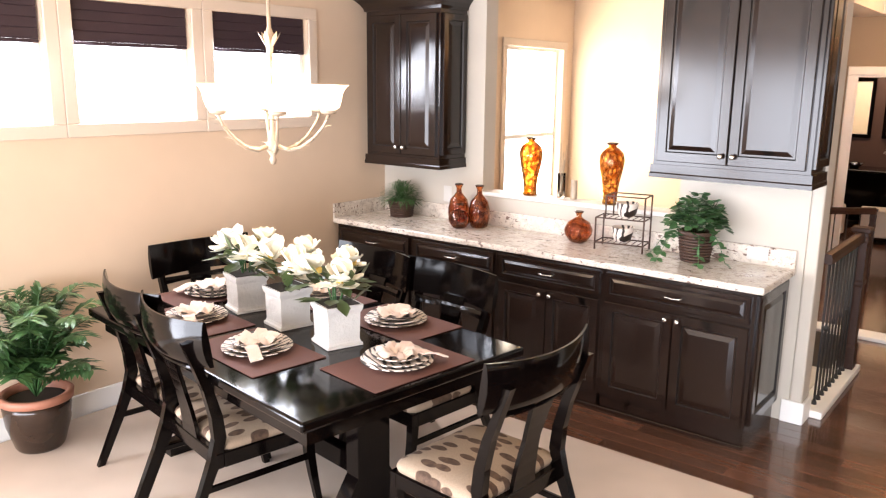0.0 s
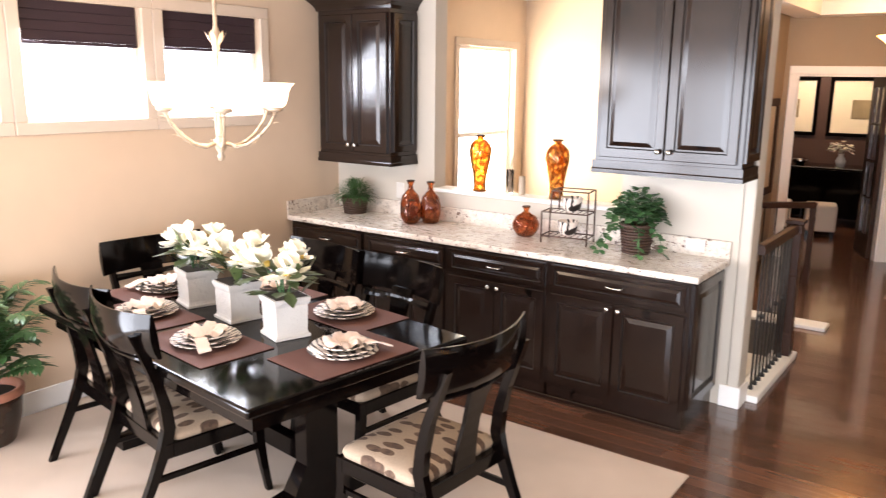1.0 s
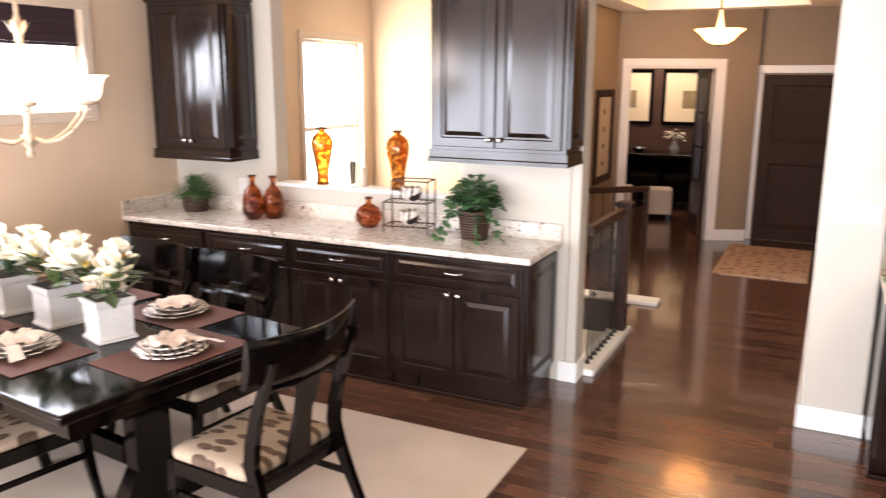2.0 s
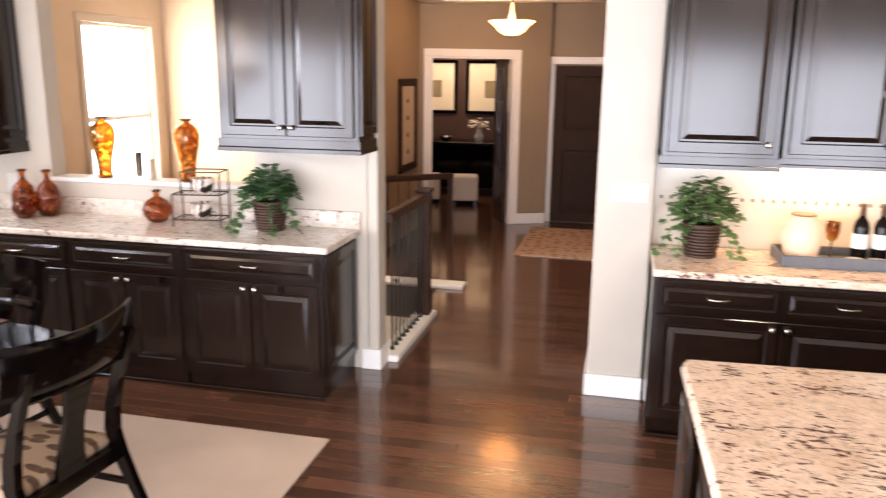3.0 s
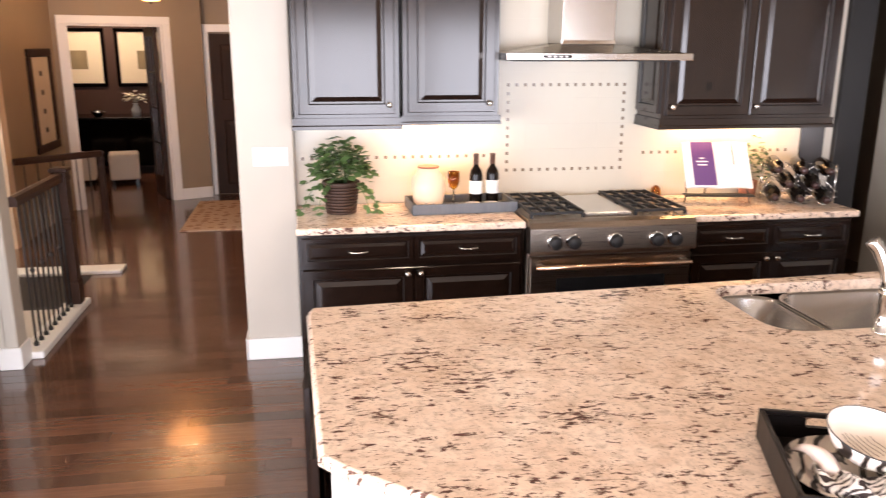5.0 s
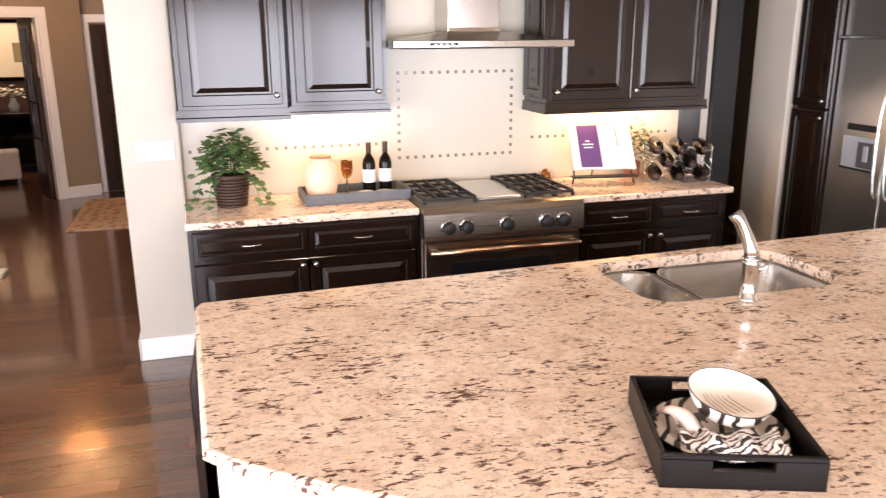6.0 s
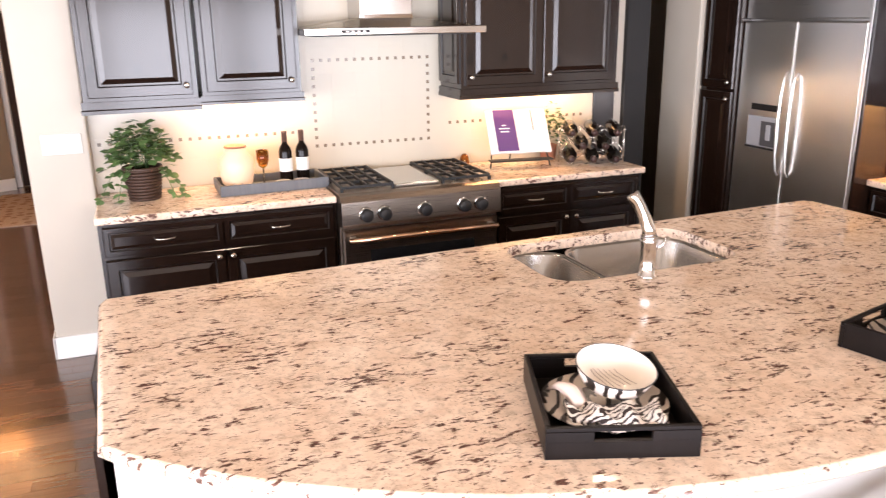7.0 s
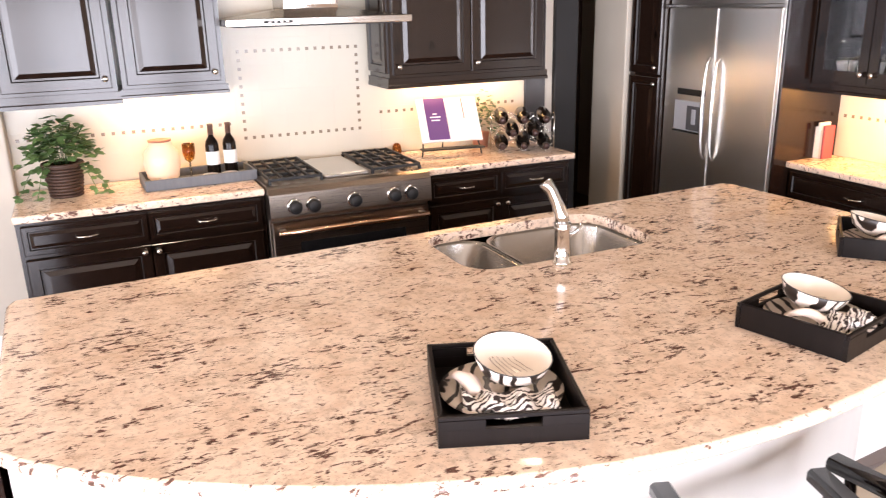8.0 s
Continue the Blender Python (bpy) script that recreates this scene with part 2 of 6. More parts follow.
def panel_face(bm, x0, x1, z0, z1, y, profile, mi=0):
    """A moulded front facing -y from (inset, how far it stands out) steps; the first step starts at the back."""
    loops = []
    for inset, out in profile:
        loops.append([bm.verts.new((px, y - out, pz)) for px, pz in
                      ((x0 + inset, z0 + inset), (x1 - inset, z0 + inset), (x1 - inset, z1 - inset), (x0 + inset, z1 - inset))])
    for k, (a, b) in enumerate(zip(loops, loops[1:])):
        for i in range(4):
            j = (i + 1) % 4
            f = bm.faces.new((a[i], a[j], b[j], b[i]))
            f.material_index = mi if not (len(profile) > 6 and k == 3) else 1
    bm.faces.new(loops[-1]).material_index = mi
    bm.faces.new(loops[0][::-1]).material_index = mi
    return bm


def raised(w):
    s = min(1.0, w / 0.30)
    return [(0, 0), (0, 0.016), (0.004, 0.020), (0.052 * s, 0.020), (0.058 * s, 0.010), (0.068 * s, 0.010), (0.094 * s, 0.0185)]


def knob(parent, x, y, z):
    bm = lathe(bmesh.new(), [(0.006, 0), (0.006, 0.012), (0.015, 0.018), (0.016, 0.024), (0.010, 0.030), (0, 0.031)], 12, Matrix.Translation((x, y, z)) @ pose(0, 0, 0, 90))
    return part("knob", bm, NICKEL, parent, "round brushed nickel knob", True)


def pull(parent, x, y, z, w=0.10):
    pts = [(x - w / 2, y, z), (x - w / 2, y - 0.014, z), (x - w * 0.4, y - 0.024, z - 0.002), (x, y - 0.028, z - 0.004), (x + w * 0.4, y - 0.024, z - 0.002), (x + w / 2, y - 0.014, z), (x + w / 2, y, z)]
    return part("handle", tube(bmesh.new(), pts, 0.005, 8), NICKEL, parent, "curved brushed nickel handle", True)


def door_leaf(parent, x0, x1, z0, z1, y, knob_at=None):
    d = part("door", panel_face(bmesh.new(), x0, x1, z0, z1, y, raised(x1 - x0)), [CAB, GLAZE], parent)
    if knob_at:
        knob(d, knob_at[0], y - 0.02, knob_at[1])
    return d


def drawer(parent, x0, x1, z0, z1, y):
    p = [(0, 0), (0, 0.016), (0.004, 0.020), (0.026, 0.020), (0.031, 0.012), (0.036, 0.012), (0.052, 0.019)]
    d = part("drawer", panel_face(bmesh.new(), x0, x1, z0, z1, y, p), [CABH, GLAZE], parent)
    pull(d, (x0 + x1) / 2, y - 0.019, (z0 + z1) / 2)
    return d


def base_cabinet(name, label, m, w, depth=0.60, doors=2, drawers=1, h=0.875, side="", toe=True, group="base cabinets"):
    """Origin at the front left corner of its base; the front faces -y."""
    c = thing(name, label, "cabinet", m, group)
    bm = bx(0, w, 0.022, depth, 0.10, h)
    box(bm, 0.01, w - 0.01, 0.05 if toe else 0.012, depth, 0.0, 0.10)
    part("body", bm, CAB, c)
    bm = bmesh.new()
    st = 0.035
    zt = h - 0.03
    zd = h - 0.168
    for x0, x1, z0, z1 in ((0, st, 0.1, h), (w - st, w, 0.1, h), (st, w - st, zt + 0.01, h), (st, w - st, 0.1, 0.125), (st, w - st, zd - 0.022, zd - 0.002)):
        box(bm, x0, x1, 0.0, 0.021, z0, z1)
    part("face_frame", bm, CABH, c)
    g = 0.006
    dw = (w - 2 * 0.018) / drawers
    for i in range(drawers):
        drawer(c, 0.018 + i * dw + g / 2, 0.018 + (i + 1) * dw - g / 2, zd, zt + 0.012, 0.0)
    dw = (w - 2 * 0.018) / doors
    for i in range(doors):
        x0, x1 = 0.018 + i * dw + g / 2, 0.018 + (i + 1) * dw - g / 2
        kx = x1 - 0.032 if i % 2 == 0 else x0 + 0.032
        if doors == 1:
            kx = x1 - 0.032
        door_leaf(c, x0, x1, 0.115, zd - 0.024, 0.0, (kx, zd - 0.058))
    part("plinth", bx(0, w, -0.008, 0.010, 0.0, 0.022, bev=0.004), CABH, c)
    for s in side:
        x = w if s == "R" else 0
        p = part("side_panel", panel_face(bmesh.new(), 0.03, depth - 0.02, 0.13, h - 0.02, 0, raised(0.3)), [CAB, GLAZE], c)
        p.matrix_basis = Matrix.Translation((x, 0, 0)) @ pose(0, 0, 0, 0, 0, 90) if s == "R" else Matrix.Translation((x, depth, 0)) @ pose(0, 0, 0, 0, 0, -90)
    return c


def crown(bm, x0, x1, y0, y1, z, h=0.10, out=0.07):
    """Cove moulding round the front and both sides."""
    prof = [(0, 0), (0.012, 0.0), (0.016, 0.02), (out * 0.45, h * 0.45), (out * 0.85, h * 0.75), (out, h * 0.82), (out, h), (0, h)]
    stations = []
    for cx, cy, dx, dy in ((x0, y1, -1, 0), (x0, y0, -1, -1), (x1, y0, 1, -1), (x1, y1, 1, 0)):
        stations.append([Vector((cx + dx * o, cy + dy * o, z + u)) for o, u in prof])
    return sweep(bm, stations)


def wall_cabinet(name, label, m, w, depth, z0, z1, doors=2, side="", rail=0.06, top=True, glassy=False, crown_out=0.07, knobs="RL"):
    """Origin at the front left corner on the floor below; the front faces -y."""
    c = thing(name, label, "cabinet", m, "wall cabinets")
    if glassy:
        bm = bx(0, w, depth - 0.02, depth, z0, z1)
        for x0, x1, a, b in ((0, 0.02, z0, z1), (w - 0.02, w, z0, z1), (0.02, w - 0.02, z0, z0 + 0.02), (0.02, w - 0.02, z1 - 0.02, z1), (0.02, w - 0.02, (z0 + z1) / 2, (z0 + z1) / 2 + 0.018)):
            box(bm, x0, x1, 0.022, depth - 0.02, a, b)
    else:
        bm = bx(0, w, 0.022, depth, z0, z1)
    part("body", bm, CAB, c)
    bm = bmesh.new()
    st = 0.04
    for x0, x1, a, b in ((0, st, z0, z1), (w - st, w, z0, z1), (st, w - st, z1 - st, z1), (st, w - st, z0, z0 + 0.03)):
        box(bm, x0, x1, 0, 0.021, a, b)
    part("face_frame", bm, CABH, c)
    dw = (w - 2 * 0.022) / doors
    for i in range(doors):
        x0, x1 = 0.022 + i * dw + 0.003, 0.022 + (i + 1) * dw - 0.003
        kx = x1 - 0.03 if knobs[i] == "R" else x0 + 0.03
        if glassy:
            bm = bmesh.new()
            for a0, a1, b0, b1 in ((x0, x0 + 0.055, z0 + 0.02, z1 - 0.03), (x1 - 0.055, x1, z0 + 0.02, z1 - 0.03), (x0 + 0.055, x1 - 0.055, z0 + 0.02, z0 + 0.08), (x0 + 0.055, x1 - 0.055, z1 - 0.09, z1 - 0.03)):
                box(bm, a0, a1, -0.02, 0, b0, b1)
            d = part("door", bm, CAB, c)
            part("pane", bx(x0 + 0.05, x1 - 0.05, -0.012, -0.008, z0 + 0.075, z1 - 0.085), PANE, d, "clear glass pane")
            knob(d, kx, -0.02, z0 + 0.07)
        else:
            door_leaf(c, x0, x1, z0 + 0.02, z1 - 0.03, 0, (kx, z0 + 0.07))
    if rail:
        bm = bmesh.new()
        prof = [(0.0, 0.0), (0.0, rail * 0.6), (-0.004, rail * 0.7), (-0.004, rail), (0.03, rail), (0.03, 0)]
        stations = []
        for cx, cy, dx, dy in ((0, depth, -1, 0), (0, 0, -1, -1), (w, 0, 1, -1), (w, depth, 1, 0)):
            stations.append([Vector((cx + dx * (0.012 - a) * 1.0, cy + dy * (0.012 - a), z0 - u)) for a, u in prof])
        part("light_rail", sweep(bm, stations), CABH, c)
    if top:
        part("crown", crown(bmesh.new(), 0, w, 0, depth, z1, out=crown_out), CABH, c)
    for s in side:
        x = w if s == "R" else 0
        p = part("side_panel", panel_face(bmesh.new(), 0.02, depth - 0.015, z0 + 0.03, z1 - 0.03, 0, raised(0.26)), [CAB, GLAZE], c)
        p.matrix_basis = Matrix.Translation((x, 0, 0)) @ pose(0, 0, 0, 0, 0, 90) if s == "R" else Matrix.Translation((x, depth, 0)) @ pose(0, 0, 0, 0, 0, -90)
    return c


def structure(name, bm, mat, label="", category=""):
    return tagged(part(name, bm, mat), label, category, kind="structure")

# ---- the setting ----
PANE = glass("window_pane")
XW, XE, YS, YB, ZC = -4.90, 5.60, -9.00, 0.0, 2.78
BW = -0.07   # front of the buffet wall

floor = structure("floor", bx(XW - 0.2, XE + 0.2, YS - 0.2, 9.2, -0.12, -0.006), GROOVE, "dark glossy walnut board floor", "floor")

# outer west wall with three high dining windows and a tall stair window
W_WIN = [(-3.42, -2.69), (-2.54, -1.80), (-1.65, -0.86)]
bm = bmesh.new()
box(bm, XW - 0.16, XW, YS, -8.65, 0, ZC)
box(bm, XW - 0.16, XW, -8.65, -4.35, 0, 0.03)
box(bm, XW - 0.16, XW, -8.65, -4.35, 2.19, ZC)
y = -4.35
for a, b in W_WIN:
    box(bm, XW - 0.16, XW, y, a, 0, ZC)
    box(bm, XW - 0.16, XW, a, b, 0, 1.675)
    box(bm, XW - 0.16, XW, a, b, 2.34, ZC)
    y = b
box(bm, XW - 0.16, XW, y, BW + 0.14, 0, ZC)
structure("wall_west", bm, WALL, "warm beige painted wall", "wall")
bm = bmesh.new()
SW0, SW1 = 1.62, 2.66
box(bm, XW - 0.16, XW, BW + 0.14, SW0, -1.5, ZC)
box(bm, XW - 0.16, XW, SW0, SW1, -1.5, 0.72)
box(bm, XW - 0.16, XW, SW0, SW1, 2.27, ZC)
box(bm, XW - 0.16, XW, SW1, 3.0, -1.5, ZC)
structure("wall_west_stair", bm, WALL, "warm beige stairwell wall", "wall")


def window_x(name, y0, y1, z0, z1, label, mullion=0):
    w = thing(name, label, "window", kind="structure")
    t = 0.074
    bm = bmesh.new()
    for a0, a1, b0, b1 in ((y0 - t, y1 + t, z1, z1 + t), (y0 - t, y1 + t, z0 - t, z0), (y0 - t, y0, z0, z1), (y1, y1 + t, z0, z1)):
        box(bm, XW, XW + 0.018, a0, a1, b0, b1, bev=0.004)
    part("window_casing", bm, CASING, w)
    bm = bmesh.new()
    f = 0.03
    for a0, a1, b0, b1 in ((y0, y1, z1 - f, z1), (y0, y1, z0, z0 + f), (y0, y0 + f, z0 + f, z1 - f), (y1 - f, y1, z0 + f, z1 - f)):
        box(bm, XW - 0.11, XW - 0.06, a0, a1, b0, b1)
    if mullion:
        box(bm, XW - 0.11, XW - 0.06, y0 + f, y1 - f, mullion - 0.02, mullion + 0.02)
    part("window_frame", bm, WHITE, w)
    p = part("pane", bx(XW - 0.09, XW - 0.084, y0 + f, y1 - f, z0 + f, z1 - f), PANE, w, "clear glass pane")
    p.visible_shadow = False
    return w


SHADE = wood("dark_woven_shade", (0.012, 0.005, 0.008), (0.035, 0.016, 0.022), 0.7, (1, 2, 90))
for i, (a, b) in enumerate(W_WIN):
    window_x("window_%d" % (i + 1), a, b, 1.675, 2.34, "white framed high window with bright sky")
    s = thing("roman_shade", "dark purple brown woven roman shade, half raised", "blind", group="roman shades")
    for k in range(4):
        z0 = 2.12 + k * 0.055
        part("fold", bx(XW - 0.05 + 0.006 * (k % 2), XW - 0.028, a + 0.012, b - 0.012, z0, z0 + 0.0545, bev=0.003), SHADE, s)
    part("bottom_bar", bx(XW - 0.052, XW - 0.026, a + 0.012, b - 0.012, 2.10, 2.119, bev=0.004), SHADE, s)
window_x("window_4", SW0, SW1, 0.72, 2.27, "tall white framed stairwell window", 1.4)

# buffet wall with the open pass-through above a ledge
PX0, PX1, PZ = -3.93, -2.45, 1.15
bm = bmesh.new()
box(bm, XW, PX0, BW, BW + 0.14, -1.5, ZC)
box(bm, PX0, PX1, BW, BW + 0.14, -1.5, PZ - 0.03)
box(bm, PX1, -1.70, BW, BW + 0.14, -1.5, ZC)
structure("wall_buffet", bm, WALL2, "pale cream wall with an open pass-through", "wall")
structure("ledge_trim", bx(PX0, PX1, BW - 0.02, BW + 0.16, PZ - 0.029, PZ, bev=0.006), WHITE, "white painted pass-through ledge", "trim")

# column between hall and kitchen, range wall, pantry wall
bm = bmesh.new()
box(bm, -0.32, -0.004, -0.135, 0.15, 0, ZC, bev=0.012, seg=2)
structure("wall_pier", bm, WALL2, "pale cream wall pier with white baseboard", "wall")
structure("wall_range", bx(-0.004, 3.469, 0.0, 0.15, 0, ZC), WALL2, "cream kitchen wall behind the range", "wall")
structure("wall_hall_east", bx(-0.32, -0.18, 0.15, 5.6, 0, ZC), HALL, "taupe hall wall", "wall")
structure("ceiling", bx(XW - 0.2, XE + 0.2, YS - 0.2, 0.2, ZC, ZC + 0.1), CEIL2, "tan ceiling, darkened to lower the bounced light", "ceiling")


def baseboard(x0, x1, y0, y1):
    structure("baseboard", bx(x0, x1, y0, y1, 0, 0.135, bev=0.004), WHITE, "white painted baseboard", "baseboard")


baseboard(XW, XW + 0.016, YS, -8.65)
baseboard(XW, XW + 0.016, -4.35, -0.68)
baseboard(-0.335, 0.0, -0.151, -0.135)
baseboard(-0.336, -0.32, -0.151, 0.15)
baseboard(-0.336, -0.32, 0.15, 5.44)

# ---- stair hall and entry ----
structure("wall_stair_north", bx(XW, -2.62, 2.88, 3.02, -1.5, ZC), WALL, "warm beige stairwell wall lit by the window", "wall")
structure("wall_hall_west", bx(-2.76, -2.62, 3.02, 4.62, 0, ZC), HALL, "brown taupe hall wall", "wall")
# slanted wall with the study doorway, seen from its left end
SM = pose(-2.62, 4.62, 0, 0, 0, 24)
SL, D0, D1, DH = 1.62, 0.14, 1.16, 2.05
bm = bmesh.new()
box(bm, 0, D0, 0, 0.12, 0, ZC)
box(bm, D0, D1, 0, 0.12, DH, ZC)
box(bm, D1, SL, 0, 0.12, 0, ZC)
structure("wall_study", bm, HALL, "brown taupe wall with a doorway to a study", "wall").matrix_basis = SM
bm = bmesh.new()
for x0, x1, z0, z1 in ((D0 - 0.09, D0, 0, DH), (D1, D1 + 0.09, 0, DH), (D0 - 0.09, D1 + 0.09, DH, DH + 0.09)):
    box(bm, x0, x1, -0.02, -0.001, z0, z1, bev=0.005)
for x0, x1, z0, z1 in ((D0, D0 + 0.02, 0, DH), (D1 - 0.02, D1, 0, DH), (D0 + 0.02, D1 - 0.02, DH - 0.02, DH)):
    box(bm, x0, x1, -0.001, 0.125, z0, z1)
structure("door_casing", bm, WHITE, "white doorway casing", "trim").matrix_basis = SM
structure("baseboard", bx(D1 + 0.09, SL, -0.016, -0.001, 0, 0.135, bev=0.004), WHITE, "white painted baseboard", "baseboard").matrix_basis = SM
YE = 5.45
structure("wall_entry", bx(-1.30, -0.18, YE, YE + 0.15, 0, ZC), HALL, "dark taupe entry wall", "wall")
structure("hall_ceiling", bx(-2.8, -0.18, 0.2, 9.0, ZC, ZC + 0.1), CEIL, "white hall ceiling", "ceiling")
structure("stair_ceiling", bx(XW - 0.2, -2.8, 0.2, 3.2, ZC, ZC + 0.1), CEIL, "white stairwell ceiling", "ceiling")
bm = bmesh.new()
for x0, x1, y0, y1 in ((-2.55, -0.34, 1.2, 1.5), (-2.55, -0.34, 4.3, 4.6), (-2.55, -2.25, 1.5, 4.3), (-0.62, -0.34, 1.5, 4.3)):
    box(bm, x0, x1, y0, y1, ZC - 0.14, ZC - 0.002)
structure("ceiling_soffit", bm, CEIL, "stepped tray ceiling border", "ceiling")
baseboard(-1.29, -1.18, YE - 0.016, YE)

# front door
d = thing("door_1", "closed dark brown front door with two panels", "door", kind="structure")
bm = bmesh.new()
panel_face(bm, -1.08, -0.18, 1.05, 1.96, YE - 0.002, [(0, 0), (0, 0.03), (0.12, 0.03), (0.135, 0.018), (0.15, 0.018), (0.19, 0.026)])
panel_face(bm, -1.08, -0.18, 0.01, 1.05, YE - 0.002, [(0, 0), (0, 0.03), (0.12, 0.03), (0.135, 0.018), (0.15, 0.018), (0.19, 0.026)])
part("leaf", bm, FDOOR, d)
part("door_handle", tube(bmesh.new(), [(-0.26, YE - 0.03, 1.0), (-0.26, YE - 0.08, 1.0), (-0.36, YE - 0.08, 1.0)], 0.010), NICKEL, d, "brushed lever handle", True)
bm = bmesh.new()
for x0, x1, z0, z1 in ((-1.18, -1.09, 0, 1.98), (-1.18, -0.19, 1.98, 2.07)):
    box(bm, x0, x1, YE - 0.045, YE, z0, z1, bev=0.005)
structure("door_frame", bm, WHITE, "white front door casing", "trim")

MAT_RUG = material("entry_rug_weave", (0.46, 0.36, 0.27), 0.95)
rv = coords(MAT_RUG)
motif = node(MAT_RUG, "ShaderNodeTexVoronoi", Scale=9.0, Randomness=0.55)
link(MAT_RUG, rv, motif.inputs["Vector"])
ground = ramp(MAT_RUG, noise_tex(MAT_RUG, rv, 60, 3), [(0.3, (0.40, 0.30, 0.22)), (0.7, (0.54, 0.43, 0.33))])
colour(MAT_RUG, mix(MAT_RUG, ramp(MAT_RUG, motif.outputs["Distance"], [(0.30, (0.75, 0.75, 0.75)), (0.38, (0, 0, 0))]), ground, (0.24, 0.13, 0.085)))
tagged(part("entry_rug", bx(-1.26, -0.38, 3.36, 4.95, 0.0, 0.012, bev=0.004), MAT_RUG), "patterned tan entry rug on the wood floor", "rug")

# pendant lamp in the hall
PX, PY = -1.38, 3.58
p = thing("pendant_lamp", "lit amber glass bowl pendant lamp", "lamp", pose(PX, PY, 0))
part("canopy", lathe(bmesh.new(), [(0.065, ZC - 0.03), (0.06, ZC - 0.001)], 20), IRON, p)
part("rod", tube(bmesh.new(), [(0, 0, ZC - 0.03), (0, 0, 2.42)], 0.010), IRON, p)
AMBER = glow("lit_amber_glass", (1.0, 0.38, 0.08), 9.0)
AMBERW = glow("lit_amber_stem", (1.0, 0.30, 0.05), 1.2)
part("bowl", lathe(bmesh.new(), [(0.0, 2.235), (0.07, 2.242), (0.13, 2.275), (0.17, 2.325), (0.235, 2.375), (0.225, 2.38), (0.16, 2.335), (0.0, 2.30)], 32, caps=False), AMBER, p, "glowing amber glass bowl", True)
part("stem_glass", lathe(bmesh.new(), [(0.06, 2.302), (0.042, 2.38), (0.022, 2.47), (0.012, 2.56)], 20), AMBERW, p, "amber glass stem", True)
part("finial", lathe(bmesh.new(), [(0, 2.212), (0.012, 2.217), (0.014, 2.234), (0, 2.238)], 12), IRON, p)
lamp("pendant_light", "POINT", pose(PX, PY + 0.12, 2.48), 22, WARM, 0.08)

# stair railing
RAILW = wood("dark_rail_wood", (0.014, 0.006, 0.004), (0.045, 0.020, 0.012), 0.38, spec=0.25)
structure("stair_curb", bx(-1.70, -1.545, BW + 0.14, 1.14, 0.0, 0.045, bev=0.006), WHITE, "white stair curb", "trim")
structure("stair_curb", bx(-2.60, -1.50, 1.90, 2.10, 0.0, 0.03, bev=0.006), WHITE, "white stair landing edge", "trim")
STAIRC = paint("pale_stair_carpet", (0.55, 0.51, 0.46), 0.95, 0.08)
structure("stair_landing", bx(-2.60, -1.72, 0.08, 0.98, -0.004, 0.016, bev=0.004), STAIRC, "pale carpeted stair landing", "stairs")
# no hole is cut here; a black sheet stands for the stairwell's shade
structure("stair_dark_sheet", bx(-2.60, -1.72, 0.985, 1.88, -0.004, 0.0005), DARK, "black sheet on the floor standing for the dark stairwell", "stairs")
structure("wall_pier_end", bx(-1.70, -1.63, BW - 0.001, BW + 0.16, 0, ZC, bev=0.012, seg=2), WALL2, "cream rounded wall end", "wall")
baseboard(-1.74, -1.613, BW - 0.018, BW - 0.002)
baseboard(-1.629, -1.613, BW - 0.002, BW + 0.162)


def newel(parent, x, y, h=1.02, w=0.045):
    """A square post with a plinth block, two beads and a flat cap."""
    bm = bmesh.new()
    prof = [(w * 1.15, 0), (w * 1.15, 0.20), (w, 0.215), (w, 0.62), (w * 1.12, 0.635), (w * 1.12, 0.655), (w, 0.67), (w, h - 0.10), (w * 1.12, h - 0.09), (w * 1.12, h - 0.07), (w, h - 0.055), (w, h - 0.035), (w * 1.3, h - 0.025), (w * 1.3, h - 0.005), (w * 1.1, h)]
    sweep(bm, [[Vector((x + a * r_, y + b * r_, z_)) for a, b in ((-1, -1), (1, -1), (1, 1), (-1, 1))] for r_, z_ in prof])
    return part("newel_post", bm, RAILW, parent, "square dark wood newel post")


def handrail(bm, a, b, z):
    a, b = Vector((*a, z)), Vector((*b, z))
    d = (b - a).normalized()
    s = d.cross(Vector((0, 0, 1)))
    ring = [(-0.030, -0.03), (-0.032, 0.0), (-0.022, 0.026), (0.0, 0.032), (0.022, 0.026), (0.032, 0.0), (0.030, -0.03)]
    return sweep(bm, [[p + s * u + Vector((0, 0, w)) for u, w in ring] for p in (a, b)])


r = thing("stair_railing", "dark wood stair railing with black iron balusters", "railing")
part("handrail", handrail(bmesh.new(), (-1.62, BW + 0.16), (-1.62, 1.0), 0.96), RAILW, r)
newel(r, -1.62, 1.03)
for i in range(9):
    yb = 0.19 + i * 0.092
    bm = tube(bmesh.new(), [(-1.62, yb, 0.045), (-1.62, yb, 0.94)], 0.0075, 6)
    lathe(bm, [(0.016, 0.045), (0.016, 0.06), (0.008, 0.075)], 8, Matrix.Translation((-1.62, yb, 0)))
    if i % 2:
        lathe(bm, [(0.008, 0.48), (0.017, 0.50), (0.008, 0.52)], 8, Matrix.Translation((-1.62, yb, 0)))
    part("baluster", bm, IRON, r)
r = thing("landing_railing", "dark wood landing railing beside the stairs", "railing")
part("handrail", handrail(bmesh.new(), (-2.60, 3.0), (-1.97, 3.53), 0.79), RAILW, r)
newel(r, -1.98, 3.53, 0.81, 0.024)
